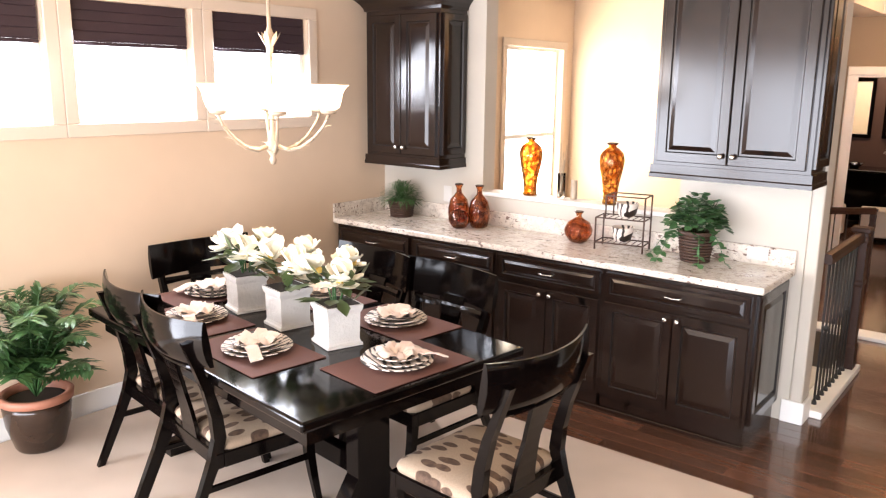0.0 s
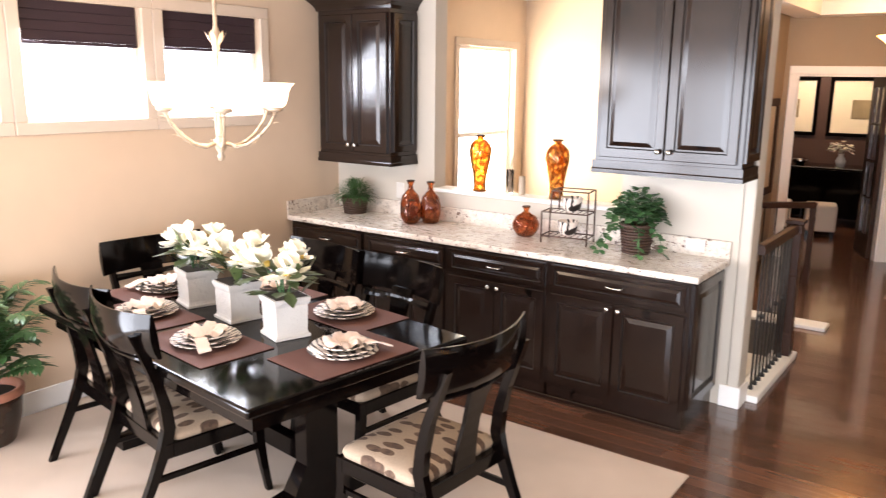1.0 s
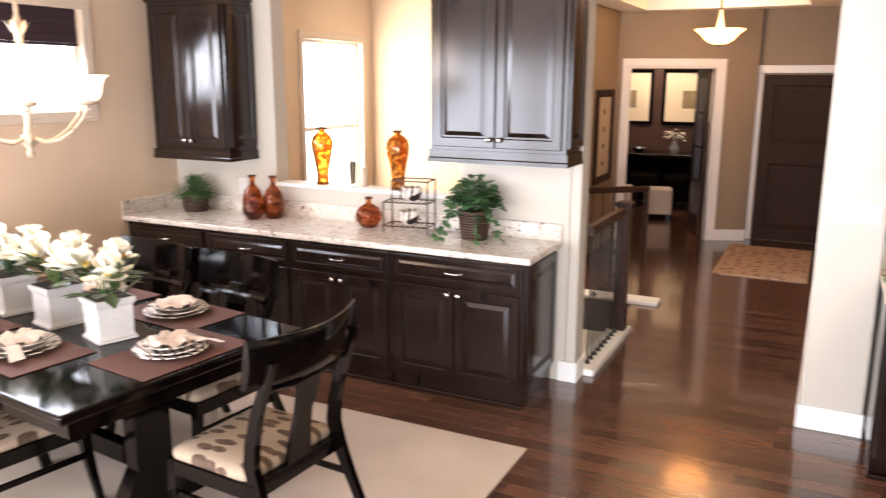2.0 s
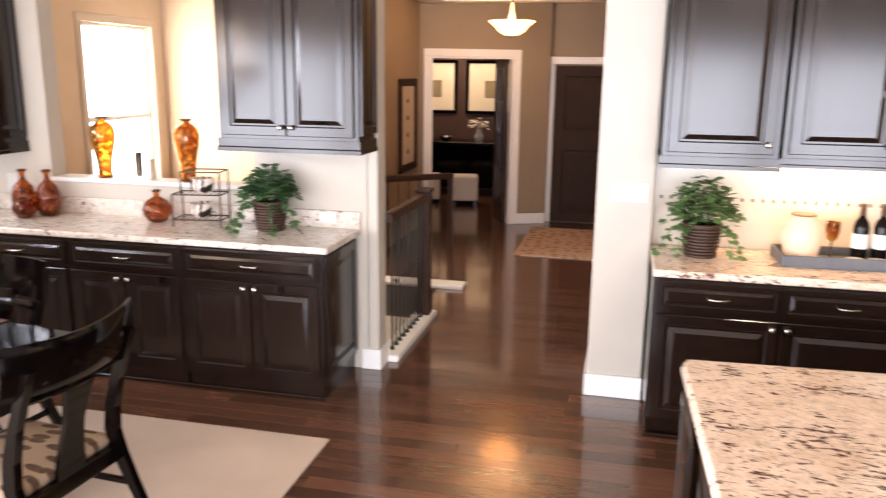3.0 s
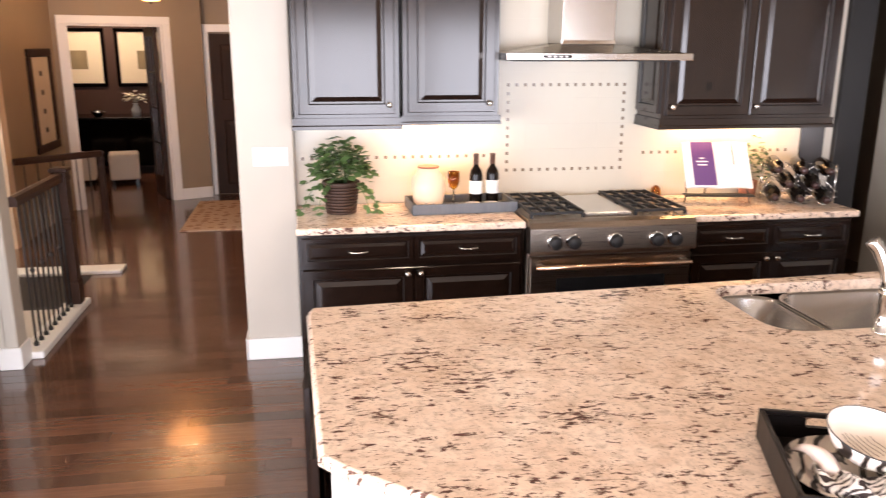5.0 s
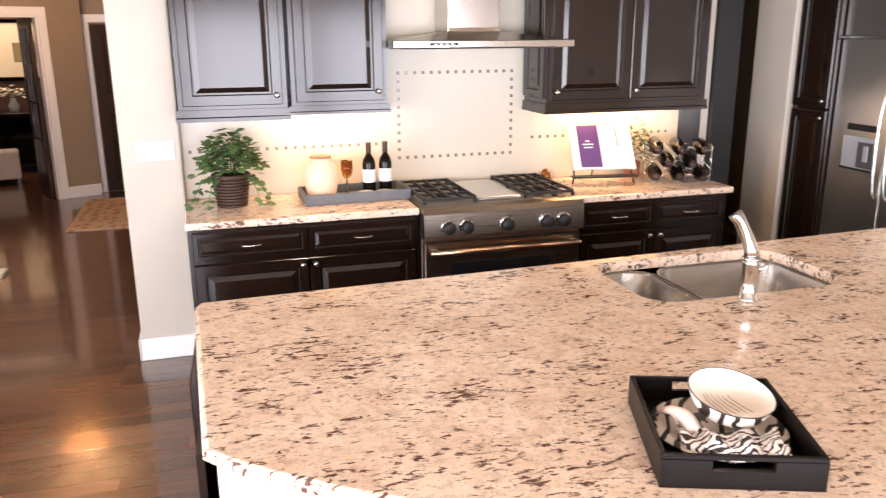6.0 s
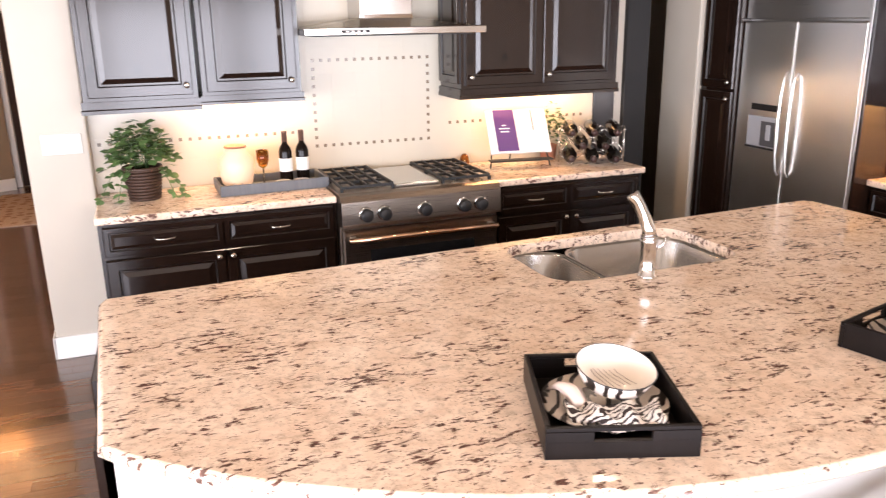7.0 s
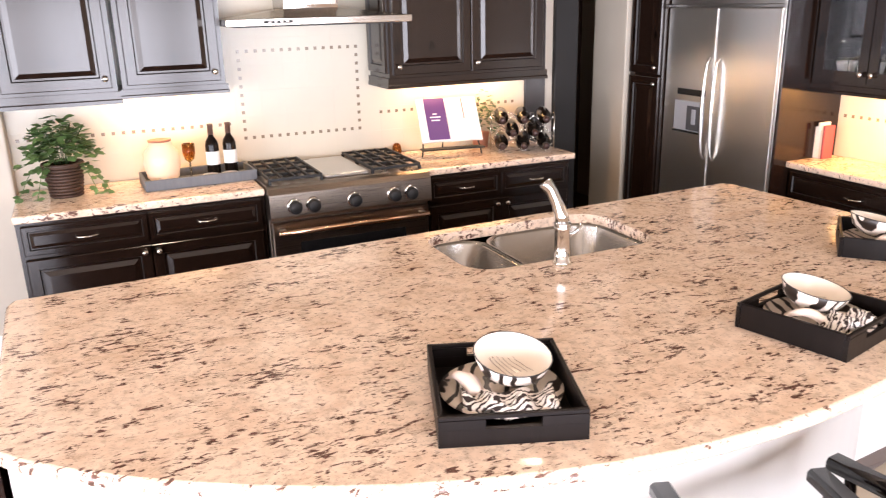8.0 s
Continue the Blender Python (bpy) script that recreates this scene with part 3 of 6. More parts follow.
for i in range(6):
    f = 0.1 + i * 0.15
    part("baluster", tube(bmesh.new(), [(-2.60 + 0.62 * f, 3.0 + 0.52 * f, 0.0), (-2.60 + 0.62 * f, 3.0 + 0.52 * f, 0.77)], 0.006, 6), IRON, r)

# tall framed panel on the hall wall
PANELC = paint("cream_panel_board", (0.52, 0.44, 0.33), 0.7, 0.10)
m_ = thing("hall_picture", "tall dark framed cream print with small dark motifs", "picture", pose(0, 0.16, -0.09))
bm = bmesh.new()
for a0, a1, b0, b1 in ((3.55, 4.25, 1.80, 1.88), (3.55, 4.25, 0.85, 0.93), (3.55, 3.63, 0.93, 1.80), (4.17, 4.25, 0.93, 1.80)):
    box(bm, -2.619, -2.585, a0, a1, b0, b1, bev=0.008)
part("frame", bm, FDOOR, m_)
part("board", bx(-2.617, -2.605, 3.63, 4.17, 0.93, 1.80), PANELC, m_, "cream board")
for k in range(4):
    part("motif", bx(-2.6045, -2.602, 3.86, 3.94, 1.04 + k * 0.19, 1.09 + k * 0.19, bev=0.001), RAILW, m_)

# study beyond the doorway
STUDY = paint("study_wall_paint", (0.055, 0.022, 0.012))
structure("wall_study_back", bx(-5.0, -1.0, 7.9, 8.05, 0, ZC), STUDY, "dark brown study wall", "wall")
structure("wall_study_left", bx(-5.05, -4.9, 3.02, 7.9, 0, ZC), STUDY, "dark brown study wall", "wall")
structure("wall_study_right", bx(-1.30, -1.15, 5.60, 7.9, 0, ZC), STUDY, "dark brown study wall", "wall")
structure("study_ceiling", bx(-5.1, -2.8, 3.2, 8.1, ZC, ZC + 0.1), CEIL, "study ceiling", "ceiling")
PAPER = paint("print_mat_board", (0.72, 0.62, 0.45), 0.8, 0.03)
PICT = paint("faded_print", (0.20, 0.15, 0.08), 0.8, 0.6)


def picture(x, y, w, z0, z1):
    t = thing("framed_picture", "dark framed print with a cream mat", "picture", pose(x, y, 0), "study pictures")
    bm = bmesh.new()
    f = 0.05
    for a0, a1, b0, b1 in ((0, w, z1 - f, z1), (0, w, z0, z0 + f), (0, f, z0 + f, z1 - f), (w - f, w, z0 + f, z1 - f)):
        box(bm, a0, a1, -0.035, 0, b0, b1, bev=0.006)
    part("frame", bm, BLACK, t)
    part("mat_board", bx(f, w - f, -0.012, -0.004, z0 + f, z1 - f), PAPER, t)
    part("print", bx(w * 0.34, w * 0.70, -0.016, -0.0125, z0 + (z1 - z0) * 0.3, z0 + (z1 - z0) * 0.62), PICT, t)
    return t


picture(-3.72, 7.9, 0.86, 1.22, 2.06)
picture(-2.72, 7.9, 0.90, 1.22, 2.06)
# added fill lamp without a fixture, brightens the study prints
lamp("study_fill_lamp", "AREA", look((-2.8, 6.9, 2.70), (-2.8, 7.9, 1.5)), 34, (1.0, 0.75, 0.5), 1.2, 0.2)
t = thing("sideboard", "black sideboard against the study wall", "sideboard")
bm = bx(-4.2, -1.6, 7.25, 7.88, 0.12, 0.78, bev=0.01)
part("body", bm, BLACK, t)
part("top", bx(-4.24, -1.56, 7.21, 7.89, 0.78, 0.82, bev=0.008), BLACK, t)
for lx in (-4.15, -1.72):
    part("foot", bx(lx, lx + 0.08, 7.3, 7.38, 0, 0.12), BLACK, t)
CREAM = paint("cream_upholstery", (0.62, 0.55, 0.46), 0.9, 0.05)
for ox, oy in ((-2.98, 6.45), (-2.42, 6.45)):
    t = thing("ottoman", "cream upholstered cube ottoman with short dark feet", "ottoman", pose(ox, oy, 0, 0, 0, 12), "ottomans")
    part("cushion", bx(-0.19, 0.19, -0.19, 0.19, 0.07, 0.42, bev=0.03, seg=3), CREAM, t)
    for fx in (-0.15, 0.15):
        for fy in (-0.15, 0.15):
            part("foot", bx(fx - 0.02, fx + 0.02, fy - 0.02, fy + 0.02, 0, 0.072), BLACK, t)
# open glazed study door
t = thing("study_door", "open dark glazed study door", "door", SM @ pose(D1 - 0.03, 0.13, 0, 0, 0, 88))
bm = bmesh.new()
for x0, x1, z0, z1 in ((0, 0.10, 0.01, 2.03), (0.45, 0.55, 0.01, 2.03), (0.10, 0.45, 0.01, 0.25), (0.10, 0.45, 1.92, 2.03), (0.265, 0.285, 0.25, 1.92), (0.1, 0.45, 0.66, 0.68), (0.1, 0.45, 1.08, 1.10), (0.1, 0.45, 1.5, 1.52)):
    box(bm, x0, x1, 0, 0.04, z0, z1)
part("frame", bm, RAILW, t)
part("pane", bx(0.10, 0.45, 0.018, 0.022, 0.25, 1.92), PANE, t, "clear glass pane")

# closing walls behind the camera and to the east
bm = bmesh.new()
x = XW
for x0, x1 in S_WIN:
    box(bm, x, x0, YS - 0.15, YS, 0, ZC)
    box(bm, x0, x1, YS - 0.15, YS, 0, 0.05)
    box(bm, x0, x1, YS - 0.15, YS, 2.19, ZC)
    x = x1
box(bm, x, XE, YS - 0.15, YS, 0, ZC)
structure("wall_south", bm, WALL, "warm beige wall with wide glazed garden doors", "wall")
# unseen wall, coloured dark so the range cabinets reflect less light
structure("wall_east", bx(4.80, 4.95, YS, 4.0, 0, ZC), HALL, "unseen closing wall, taupe to keep the cabinet reflections dark", "wall")
structure("wall_pantry_back", bx(3.3, 4.80, 1.6, 1.75, 0, ZC), STUDY, "dark pantry wall", "wall")
structure("wall_pantry_side", bx(3.47, 3.64, 0.15, 1.6, 0, ZC), STUDY, "dark pantry side wall", "wall")
structure("pantry_ceiling", bx(3.3, 4.95, 0.2, 1.75, ZC, ZC + 0.1), CEIL, "pantry ceiling", "ceiling")
structure("wall_pier_east", bx(3.99, 4.80, -0.145, 0.25, 0, ZC, bev=0.01, seg=2), WALL2, "pale cream wall pier beside the tall cabinet", "wall")
baseboard(3.974, 3.99, -0.145, 0.25)
structure("wall_nook", bx(4.57, 4.80, -3.6, -1.505, 0, ZC), WALL2, "cream wall behind the small worktop", "wall")
structure("door_casing", bx(3.47, 3.66, -0.035, 0.149, 0, ZC - 0.002, bev=0.006), DARK, "dark stained pantry opening casing", "trim")

# ---- buffet in the dining room ----
BY = -0.63          # front of the buffet cabinets
for x0, x1 in ((-4.86, -4.12), (-4.12, -3.40), (-3.40, -2.645), (-2.645, -1.775)):
    base_cabinet("base_cabinet", "dark espresso base cabinet with a drawer and two doors", pose(x0, BY, 0), x1 - x0 - 0.002, 0.545, side="R" if x1 > -2 else "", toe=False)


def counter_top(name, label, x0, x1, y0, y1, mat, z0=0.876, z1=0.915):
    return tagged(part(name, bx(x0, x1, y0, y1, z0, z1, bev=0.010, seg=3), mat), label, "worktop")


counter_top("buffet_worktop", "cream speckled granite worktop with a rounded edge", XW + 0.02, -1.735, BY - 0.03, BW - 0.022, GRANITE2)
bm = bx(XW + 0.02, -1.74, BW - 0.022, BW - 0.001, 0.878, 1.02, bev=0.004)
tagged(part("buffet_backsplash", bm, GRANITE2), "cream speckled granite upstand behind the worktop", "backsplash")
tagged(part("buffet_backsplash", bx(XW + 0.001, XW + 0.019, BY - 0.02, BW - 0.022, 0.878, 1.02, bev=0.004), GRANITE2), "cream speckled granite upstand at the side wall", "backsplash")
wall_cabinet("wall_cabinet", "dark espresso corner wall cabinet with two raised panel doors", pose(-4.80, -0.37, 0), 0.70, 0.30, 1.385, 2.42, side="R", rail=0.07)
wall_cabinet("wall_cabinet", "tall dark espresso wall cabinet with two raised panel doors", pose(-2.505, -0.37, 0), 0.86, 0.30, 1.475, 2.62, side="R", rail=0.075)

# ---- range wall ----
KY = -0.62
base_cabinet("base_cabinet", "dark espresso base cabinet with two drawers and two doors", pose(0.005, KY, 0), 1.225, 0.615, drawers=2)
base_cabinet("base_cabinet", "dark espresso base cabinet with two drawers and two doors", pose(2.20, KY, 0), 1.02, 0.615, drawers=2)
counter_top("range_worktop", "tan speckled granite worktop", -0.003, 1.232, -0.65, -0.012, GRANITE)
counter_top("range_worktop", "tan speckled granite worktop", 2.20, 3.25, -0.65, -0.012, GRANITE)
wall_cabinet("wall_cabinet", "dark espresso wall cabinet with one raised panel door", pose(0.01, -0.366, 0), 0.565, 0.361, 1.458, 2.6, doors=1, rail=0.062, knobs="R")
wall_cabinet("wall_cabinet", "shallower dark espresso wall cabinet beside the range hood", pose(0.600, -0.338, 0), 0.535, 0.333, 1.462, 2.6, doors=1, rail=0.048, knobs="R", crown_out=0.012)
wall_cabinet("wall_cabinet", "dark espresso wall cabinet with two raised panel doors", pose(2.10, -0.35, 0), 1.09, 0.345, 1.43, 2.6, side="L", rail=0.06, knobs="LL")

# ---- island ----
OUT = [(0.075, -1.915), (0.055, -1.975), (0.085, -3.00), (0.14, -3.07)]
cx, cy, R = 1.76, -1.376, 2.344
for i in range(1, 24):
    a = radians(-133.7 + i * 87.4 / 24)
    OUT.append((cx + R * math.cos(a), cy + R * math.sin(a)))
OUT += [(3.50, -2.95), (3.52, -2.60), (3.47, -1.80), (3.43, -1.75)]


def inset(loop, d):
    out = []
    n = len(loop)
    for i in range(n):
        p, a, b = Vector(loop[i]), Vector(loop[i - 1]), Vector(loop[(i + 1) % n])
        e1, e2 = (p - a).normalized(), (b - p).normalized()
        n1, n2 = Vector((-e1.y, e1.x)), Vector((-e2.y, e2.x))
        k = (n1 + n2)
        out.append(tuple(p + k * (d / max(0.35, 1 + n1.dot(n2)))))
    return out


def slab(outline, hole, z0, z1, r):
    """A worktop with a rounded edge and a cut-out; the outline runs anticlockwise."""
    bm = bmesh.new()
    steps = [(r, z0), (0.0, z0 + r), (0.0, z1 - r), (r * 0.3, z1 - r * 0.3), (r, z1)]
    rings = [[bm.verts.new((x, y, z)) for x, y in inset(outline, d)] for d, z in steps]
    n = len(outline)
    for a, b in zip(rings, rings[1:]):
        for i in range(n):
            f = bm.faces.new((a[i], a[(i + 1) % n], b[(i + 1) % n], b[i]))
            f.smooth = True
    lo = [bm.verts.new((x, y, z0)) for x, y in hole]
    hi = [bm.verts.new((x, y, z1)) for x, y in hole]
    k = len(hole)
    for i in range(k):
        bm.faces.new((lo[(i + 1) % k], lo[i], hi[i], hi[(i + 1) % k]))
    for outer, inner in ((rings[-1], hi), (rings[0], lo)):
        es = []
        for loop in (outer, inner):
            for i in range(len(loop)):
                e = bm.edges.get((loop[i], loop[(i + 1) % len(loop)])) or bm.edges.new((loop[i], loop[(i + 1) % len(loop)]))
                es.append(e)
        bmesh.ops.triangle_fill(bm, edges=es, use_beauty=True)
    bmesh.ops.recalc_face_normals(bm, faces=bm.faces[:])
    return bm


def rounded(x0, x1, y0, y1, r, n=5):
    out = []
    for cx_, cy_, a0 in ((x1 - r, y0 + r, -90), (x1 - r, y1 - r, 0), (x0 + r, y1 - r, 90), (x0 + r, y0 + r, 180)):
        for i in range(n + 1):
            a = radians(a0 + 90 * i / n)
            out.append((cx_ + r * math.cos(a), cy_ + r * math.sin(a)))
    return out


SX0, SX1, SY0, SY1 = 1.615, 2.49, -2.43, -1.905
tagged(part("island_worktop", slab(OUT, rounded(SX0, SX1, SY0, SY1, 0.13), 0.872, 0.915, 0.016), GRANITE), "large tan granite island worktop with dark flecks and a curved front", "worktop")
isl = thing("kitchen_island", "kitchen island base with espresso sides and a white curved front", "island")
INNER = []
for x_, y_ in inset(OUT, 0.03):
    INNER.append((x_, y_))
for i in range(len(INNER)):
    x_, y_ = INNER[i]
    dx, dy = x_ - 1.76, y_ + 1.376
    d_ = math.hypot(dx, dy)
    if y_ < -2.98 and d_ > 1.95 and x_ > 0.14:
        s_ = (2.344 - 0.26) / d_
        INNER[i] = (1.76 + dx * s_, -1.376 + dy * s_)
bm = bmesh.new()
prism(bm, inset(INNER, 0.03), 0.0, 0.10)
part("toe_kick", bm, DARK, isl)
n = len(INNER)
for name_, mat_, front_ in (("cabinet_body", CAB, False), ("curved_panel", WHITE, True)):
    bm = bmesh.new()
    lo = [bm.verts.new((x_, y_, 0.0 if front_ else 0.10)) for x_, y_ in INNER]
    hi = [bm.verts.new((x_, y_, 0.871)) for x_, y_ in INNER]
    for i in range(n):
        k_ = (i + 1) % n
        curved = INNER[i][1] < -2.74 and INNER[k_][1] < -2.74 and abs(INNER[i][0] - INNER[k_][0]) > 0.02
        if curved == front_:
            bm.faces.new((lo[i], lo[k_], hi[k_], hi[i]))
    if not front_:
        bm.faces.new(lo[::-1])
    bmesh.ops.delete(bm, geom=[v_ for v_ in bm.verts if not v_.link_faces], context="VERTS")
    part(name_, bm, mat_, isl, "white painted curved seating panel" if front_ else "dark espresso cabinet sides")
for k_, (y0_, y1_) in enumerate(((-2.90, -2.50), (-2.48, -2.06))):
    pn = part("side_panel", panel_face(bmesh.new(), 0.0, y1_ - y0_, 0.15, 0.85, 0, raised(0.3)), [CAB, GLAZE], isl)
    pn.matrix_basis = pose(0.078 + 0.02 * (1 - k_), y1_, 0, 0, 0, -92)

# sink with a small and a large bowl
t = thing("kitchen_sink", "undermount stainless steel sink with a small and a large bowl", "sink")


def bowl(name, x0, x1, y0, y1, depth, r):
    bm = bmesh.new()
    steps = [(-0.012, 0.871), (0.0, 0.871), (0.006, 0.86), (0.012, 0.871 - depth + 0.03), (0.035, 0.871 - depth)]
    base = rounded(x0, x1, y0, y1, r)
    rings = [[bm.verts.new((x_, y_, z_)) for x_, y_ in inset(base, d_)] for d_, z_ in steps]
    for a, b in zip(rings, rings[1:]):
        for i in range(len(a)):
            f = bm.faces.new((a[i], b[i], b[(i + 1) % len(a)], a[(i + 1) % len(a)]))
            f.smooth = True
    bm.faces.new(rings[-1])
    bmesh.ops.recalc_face_normals(bm, faces=bm.faces[:])
    bmesh.ops.reverse_faces(bm, faces=bm.faces[:])
    b = part(name, bm, SINKM, t)
    part("drain", lathe(bmesh.new(), [(0.040, 0), (0.040, 0.004), (0.028, 0.005), (0.0, 0.001)], 20, Matrix.Translation(((x0 + x1) / 2, (y0 + y1) / 2, 0.8715 - depth))), CHROME, b)
    return b


bowl("small_bowl", SX0 + 0.006, SX0 + 0.27, SY0 + 0.006, SY1 - 0.006, 0.14, 0.11)
bowl("large_bowl", SX0 + 0.29, SX1 - 0.006, SY0 + 0.006, SY1 - 0.006, 0.19, 0.12)
FX, FY = 1.96, -2.485
t = thing("faucet", "chrome kitchen faucet with a thick leaning spout", "faucet", pose(FX, FY, 0.915))
part("base", lathe(bmesh.new(), [(0.036, 0), (0.036, 0.010), (0.030, 0.016), (0.029, 0.135), (0.033, 0.138), (0.033, 0.146), (0.029, 0.149), (0.033, 0.153), (0.033, 0.160), (0.028, 0.164)], 24), CHROME, t, "", True)
part("spout", tube(bmesh.new(), [(0, 0, 0.160), (-0.002, 0.004, 0.185), (-0.014, 0.018, 0.235), (-0.034, 0.036, 0.285), (-0.046, 0.046, 0.305), (-0.050, 0.050, 0.312)], 0.02, 18, taper=[0.027, 0.026, 0.022, 0.022, 0.026, 0.024]), CHROME, t)
part("lever", tube(bmesh.new(), [(0.02, 0, 0.10), (0.05, -0.01, 0.12), (0.075, -0.015, 0.15)], 0.007, 8), CHROME, t)

# ---- range ----
RX0, RX1 = 1.238, 2.194
RW = RX1 - RX0
t = thing("gas_range", "stainless steel range with five black knobs, grates and a griddle", "stove", pose(RX0, -0.66, 0))
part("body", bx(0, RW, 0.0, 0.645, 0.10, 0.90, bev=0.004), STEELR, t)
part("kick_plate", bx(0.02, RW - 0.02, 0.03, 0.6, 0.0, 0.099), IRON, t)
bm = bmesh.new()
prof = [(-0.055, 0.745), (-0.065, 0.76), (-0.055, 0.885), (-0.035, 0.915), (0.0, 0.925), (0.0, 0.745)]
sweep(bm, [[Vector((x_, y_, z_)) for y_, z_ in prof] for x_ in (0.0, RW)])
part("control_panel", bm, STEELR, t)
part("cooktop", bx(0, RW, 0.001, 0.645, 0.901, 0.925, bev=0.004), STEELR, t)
part("griddle", bx(RW * 0.36, RW * 0.64, 0.05, 0.58, 0.925, 0.945, bev=0.006), STEEL, t, "flat stainless griddle")
for side_ in (0, 1):
    for row in (0, 1):
        gx0 = 0.03 if side_ == 0 else RW * 0.66
        gx1 = RW * 0.34 if side_ == 0 else RW - 0.03
        gy0, gy1 = 0.04 + row * 0.29, 0.32 + row * 0.29
        bm = bmesh.new()
        for k in range(5):
            xx = gx0 + (gx1 - gx0) * k / 4
            box(bm, xx - 0.006, xx + 0.006, gy0, gy1, 0.945, 0.962)
        for yy in (gy0, (gy0 + gy1) / 2, gy1):
            box(bm, gx0, gx1, yy - 0.006, yy + 0.006, 0.944, 0.958)
        for xx in (gx0, gx1):
            for yy in (gy0, gy1):
                box(bm, xx - 0.008, xx + 0.008, yy - 0.008, yy + 0.008, 0.9255, 0.946)
        part("grate", bm, IRON, t)
        part("burner", lathe(bmesh.new(), [(0.05, 0.9255), (0.05, 0.935), (0.035, 0.942), (0, 0.943)], 18, Matrix.Translation(((gx0 + gx1) / 2, (gy0 + gy1) / 2, 0))), IRON, t)
for kx in (0.14, 0.25, 0.50, 0.75, 0.86):
    km = Matrix.Translation((kx * RW, -0.062, 0.815)) @ pose(0, 0, 0, 94)
    k_ = part("knob", lathe(bmesh.new(), [(0.031, 0.012), (0.036, 0.020), (0.034, 0.046), (0.027, 0.053), (0, 0.054)], 20, km), IRON, t, "black range knob")
    part("bezel", lathe(bmesh.new(), [(0.044, 0), (0.044, 0.008), (0.036, 0.014)], 20, km), CHROME, k_)
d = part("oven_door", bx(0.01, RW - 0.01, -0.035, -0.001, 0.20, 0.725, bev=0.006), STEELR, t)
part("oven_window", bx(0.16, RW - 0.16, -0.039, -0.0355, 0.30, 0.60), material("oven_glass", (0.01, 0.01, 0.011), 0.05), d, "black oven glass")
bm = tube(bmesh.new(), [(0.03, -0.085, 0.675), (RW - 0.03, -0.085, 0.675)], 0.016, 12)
part("handle", bm, WARMH, d, "round oven handle with a warm reflection in its colour", True)
for hx in (0.06, RW - 0.06):
    part("handle_mount", bx(hx - 0.018, hx + 0.018, -0.085, -0.036, 0.66, 0.69, bev=0.004), STEEL, d)

# hood
t = thing("range_hood", "stainless steel chimney range hood", "hood", pose(1.14, -0.50, 0))
HW = 1.06
part("canopy", bx(0, HW, 0, 0.485, 1.765, 1.803, bev=0.003), HOODM, t)
bm = bmesh.new()
a_ = [Vector((x_, y_, 1.8035)) for x_, y_ in ((0.03, 0.03), (HW - 0.03, 0.03), (HW - 0.03, 0.485), (0.03, 0.485))]
b_ = [Vector((x_, y_, 1.85)) for x_, y_ in ((0.355, 0.19), (0.685, 0.19), (0.685, 0.485), (0.355, 0.485))]
sweep(bm, [a_, b_])
part("hood_slope", bm, HOODM, t)
part("chimney", bx(0.365, 0.675, 0.20, 0.485, 1.8505, ZC - 0.002, bev=0.003), HOODM, t)
part("chimney_band", bx(0.362, 0.678, 0.196, 0.20, 1.8505, 1.872, bev=0.001), CHROME, t)
part("control_strip", bx(0.20, 0.36, -0.003, -0.0005, 1.777, 1.792), DARK, t)
for k_ in range(4):
    part("button", bx(0.225 + k_ * 0.032, 0.241 + k_ * 0.032, -0.0045, -0.0032, 1.781, 1.788), WHITE, t)
part("filter", bx(0.06, HW - 0.06, 0.05, 0.44, 1.758, 1.7645), IRON, t)

# ---- fridge wall ----
GX, FY0 = 4.07, -0.495
t = thing("refrigerator", "built-in stainless steel side by side refrigerator with a water dispenser", "refrigerator", pose(GX, FY0, 0, 0, 0, -90))
FW = 0.995
part("body", bx(0, FW, 0.055, 0.70, 0.0, 2.12), STEEL, t)
SPL = 0.462
dl = part("freezer_door", bx(0.006, SPL - 0.003, 0, 0.05, 0.10, 1.795, bev=0.008, seg=2), STEELV, t, "brushed steel door with dispenser")
dr = part("fridge_door", bx(SPL + 0.003, FW - 0.026, 0, 0.05, 0.10, 1.795, bev=0.008, seg=2), STEELV, t)
part("kick_grille", bx(0.006, FW - 0.006, 0.03, 0.05, 0.01, 0.095), IRON, t)
part("grille", bx(0.006, FW - 0.006, 0.01, 0.05, 1.812, 2.10, bev=0.006), STEEL, t)
part("trim", bx(FW - 0.024, FW, -0.004, 0.05, 0.0, 2.12, bev=0.004), STEELV, t)
for d_, hx in ((dl, SPL - 0.042), (dr, SPL + 0.042)):
    part("handle", tube(bmesh.new(), [(hx, 0, 0.84), (hx, -0.024, 0.87), (hx, -0.036, 0.97), (hx, -0.042, 1.16), (hx, -0.036, 1.36), (hx, -0.024, 1.46), (hx, 0, 1.49)], 0.012, 10, taper=[0.007, 0.008, 0.009, 0.010, 0.009, 0.008, 0.007]), STEELV, d_, "long curved steel handle")
DISP = material("dispenser_silver", (0.40, 0.42, 0.46), 0.30, 0.3)
part("dispenser", bx(0.12, 0.40, -0.005, -0.0005, 0.99, 1.20, bev=0.002), DISP, dl, "bright silver dispenser panel")
part("dispenser_recess", bx(0.245, 0.385, -0.007, -0.0055, 1.01, 1.17), material("dispenser_shadow", (0.07, 0.07, 0.075), 0.3), dl)
part("dispenser_lever", bx(0.295, 0.335, -0.012, -0.0075, 1.05, 1.15, bev=0.002), DISP, dl)
part("drip_tray", bx(0.125, 0.395, -0.022, -0.0055, 0.992, 1.004, bev=0.002), IRON, dl)
part("display", bx(0.14, 0.40, -0.004, -0.0005, 1.238, 1.278), DARK, dl)
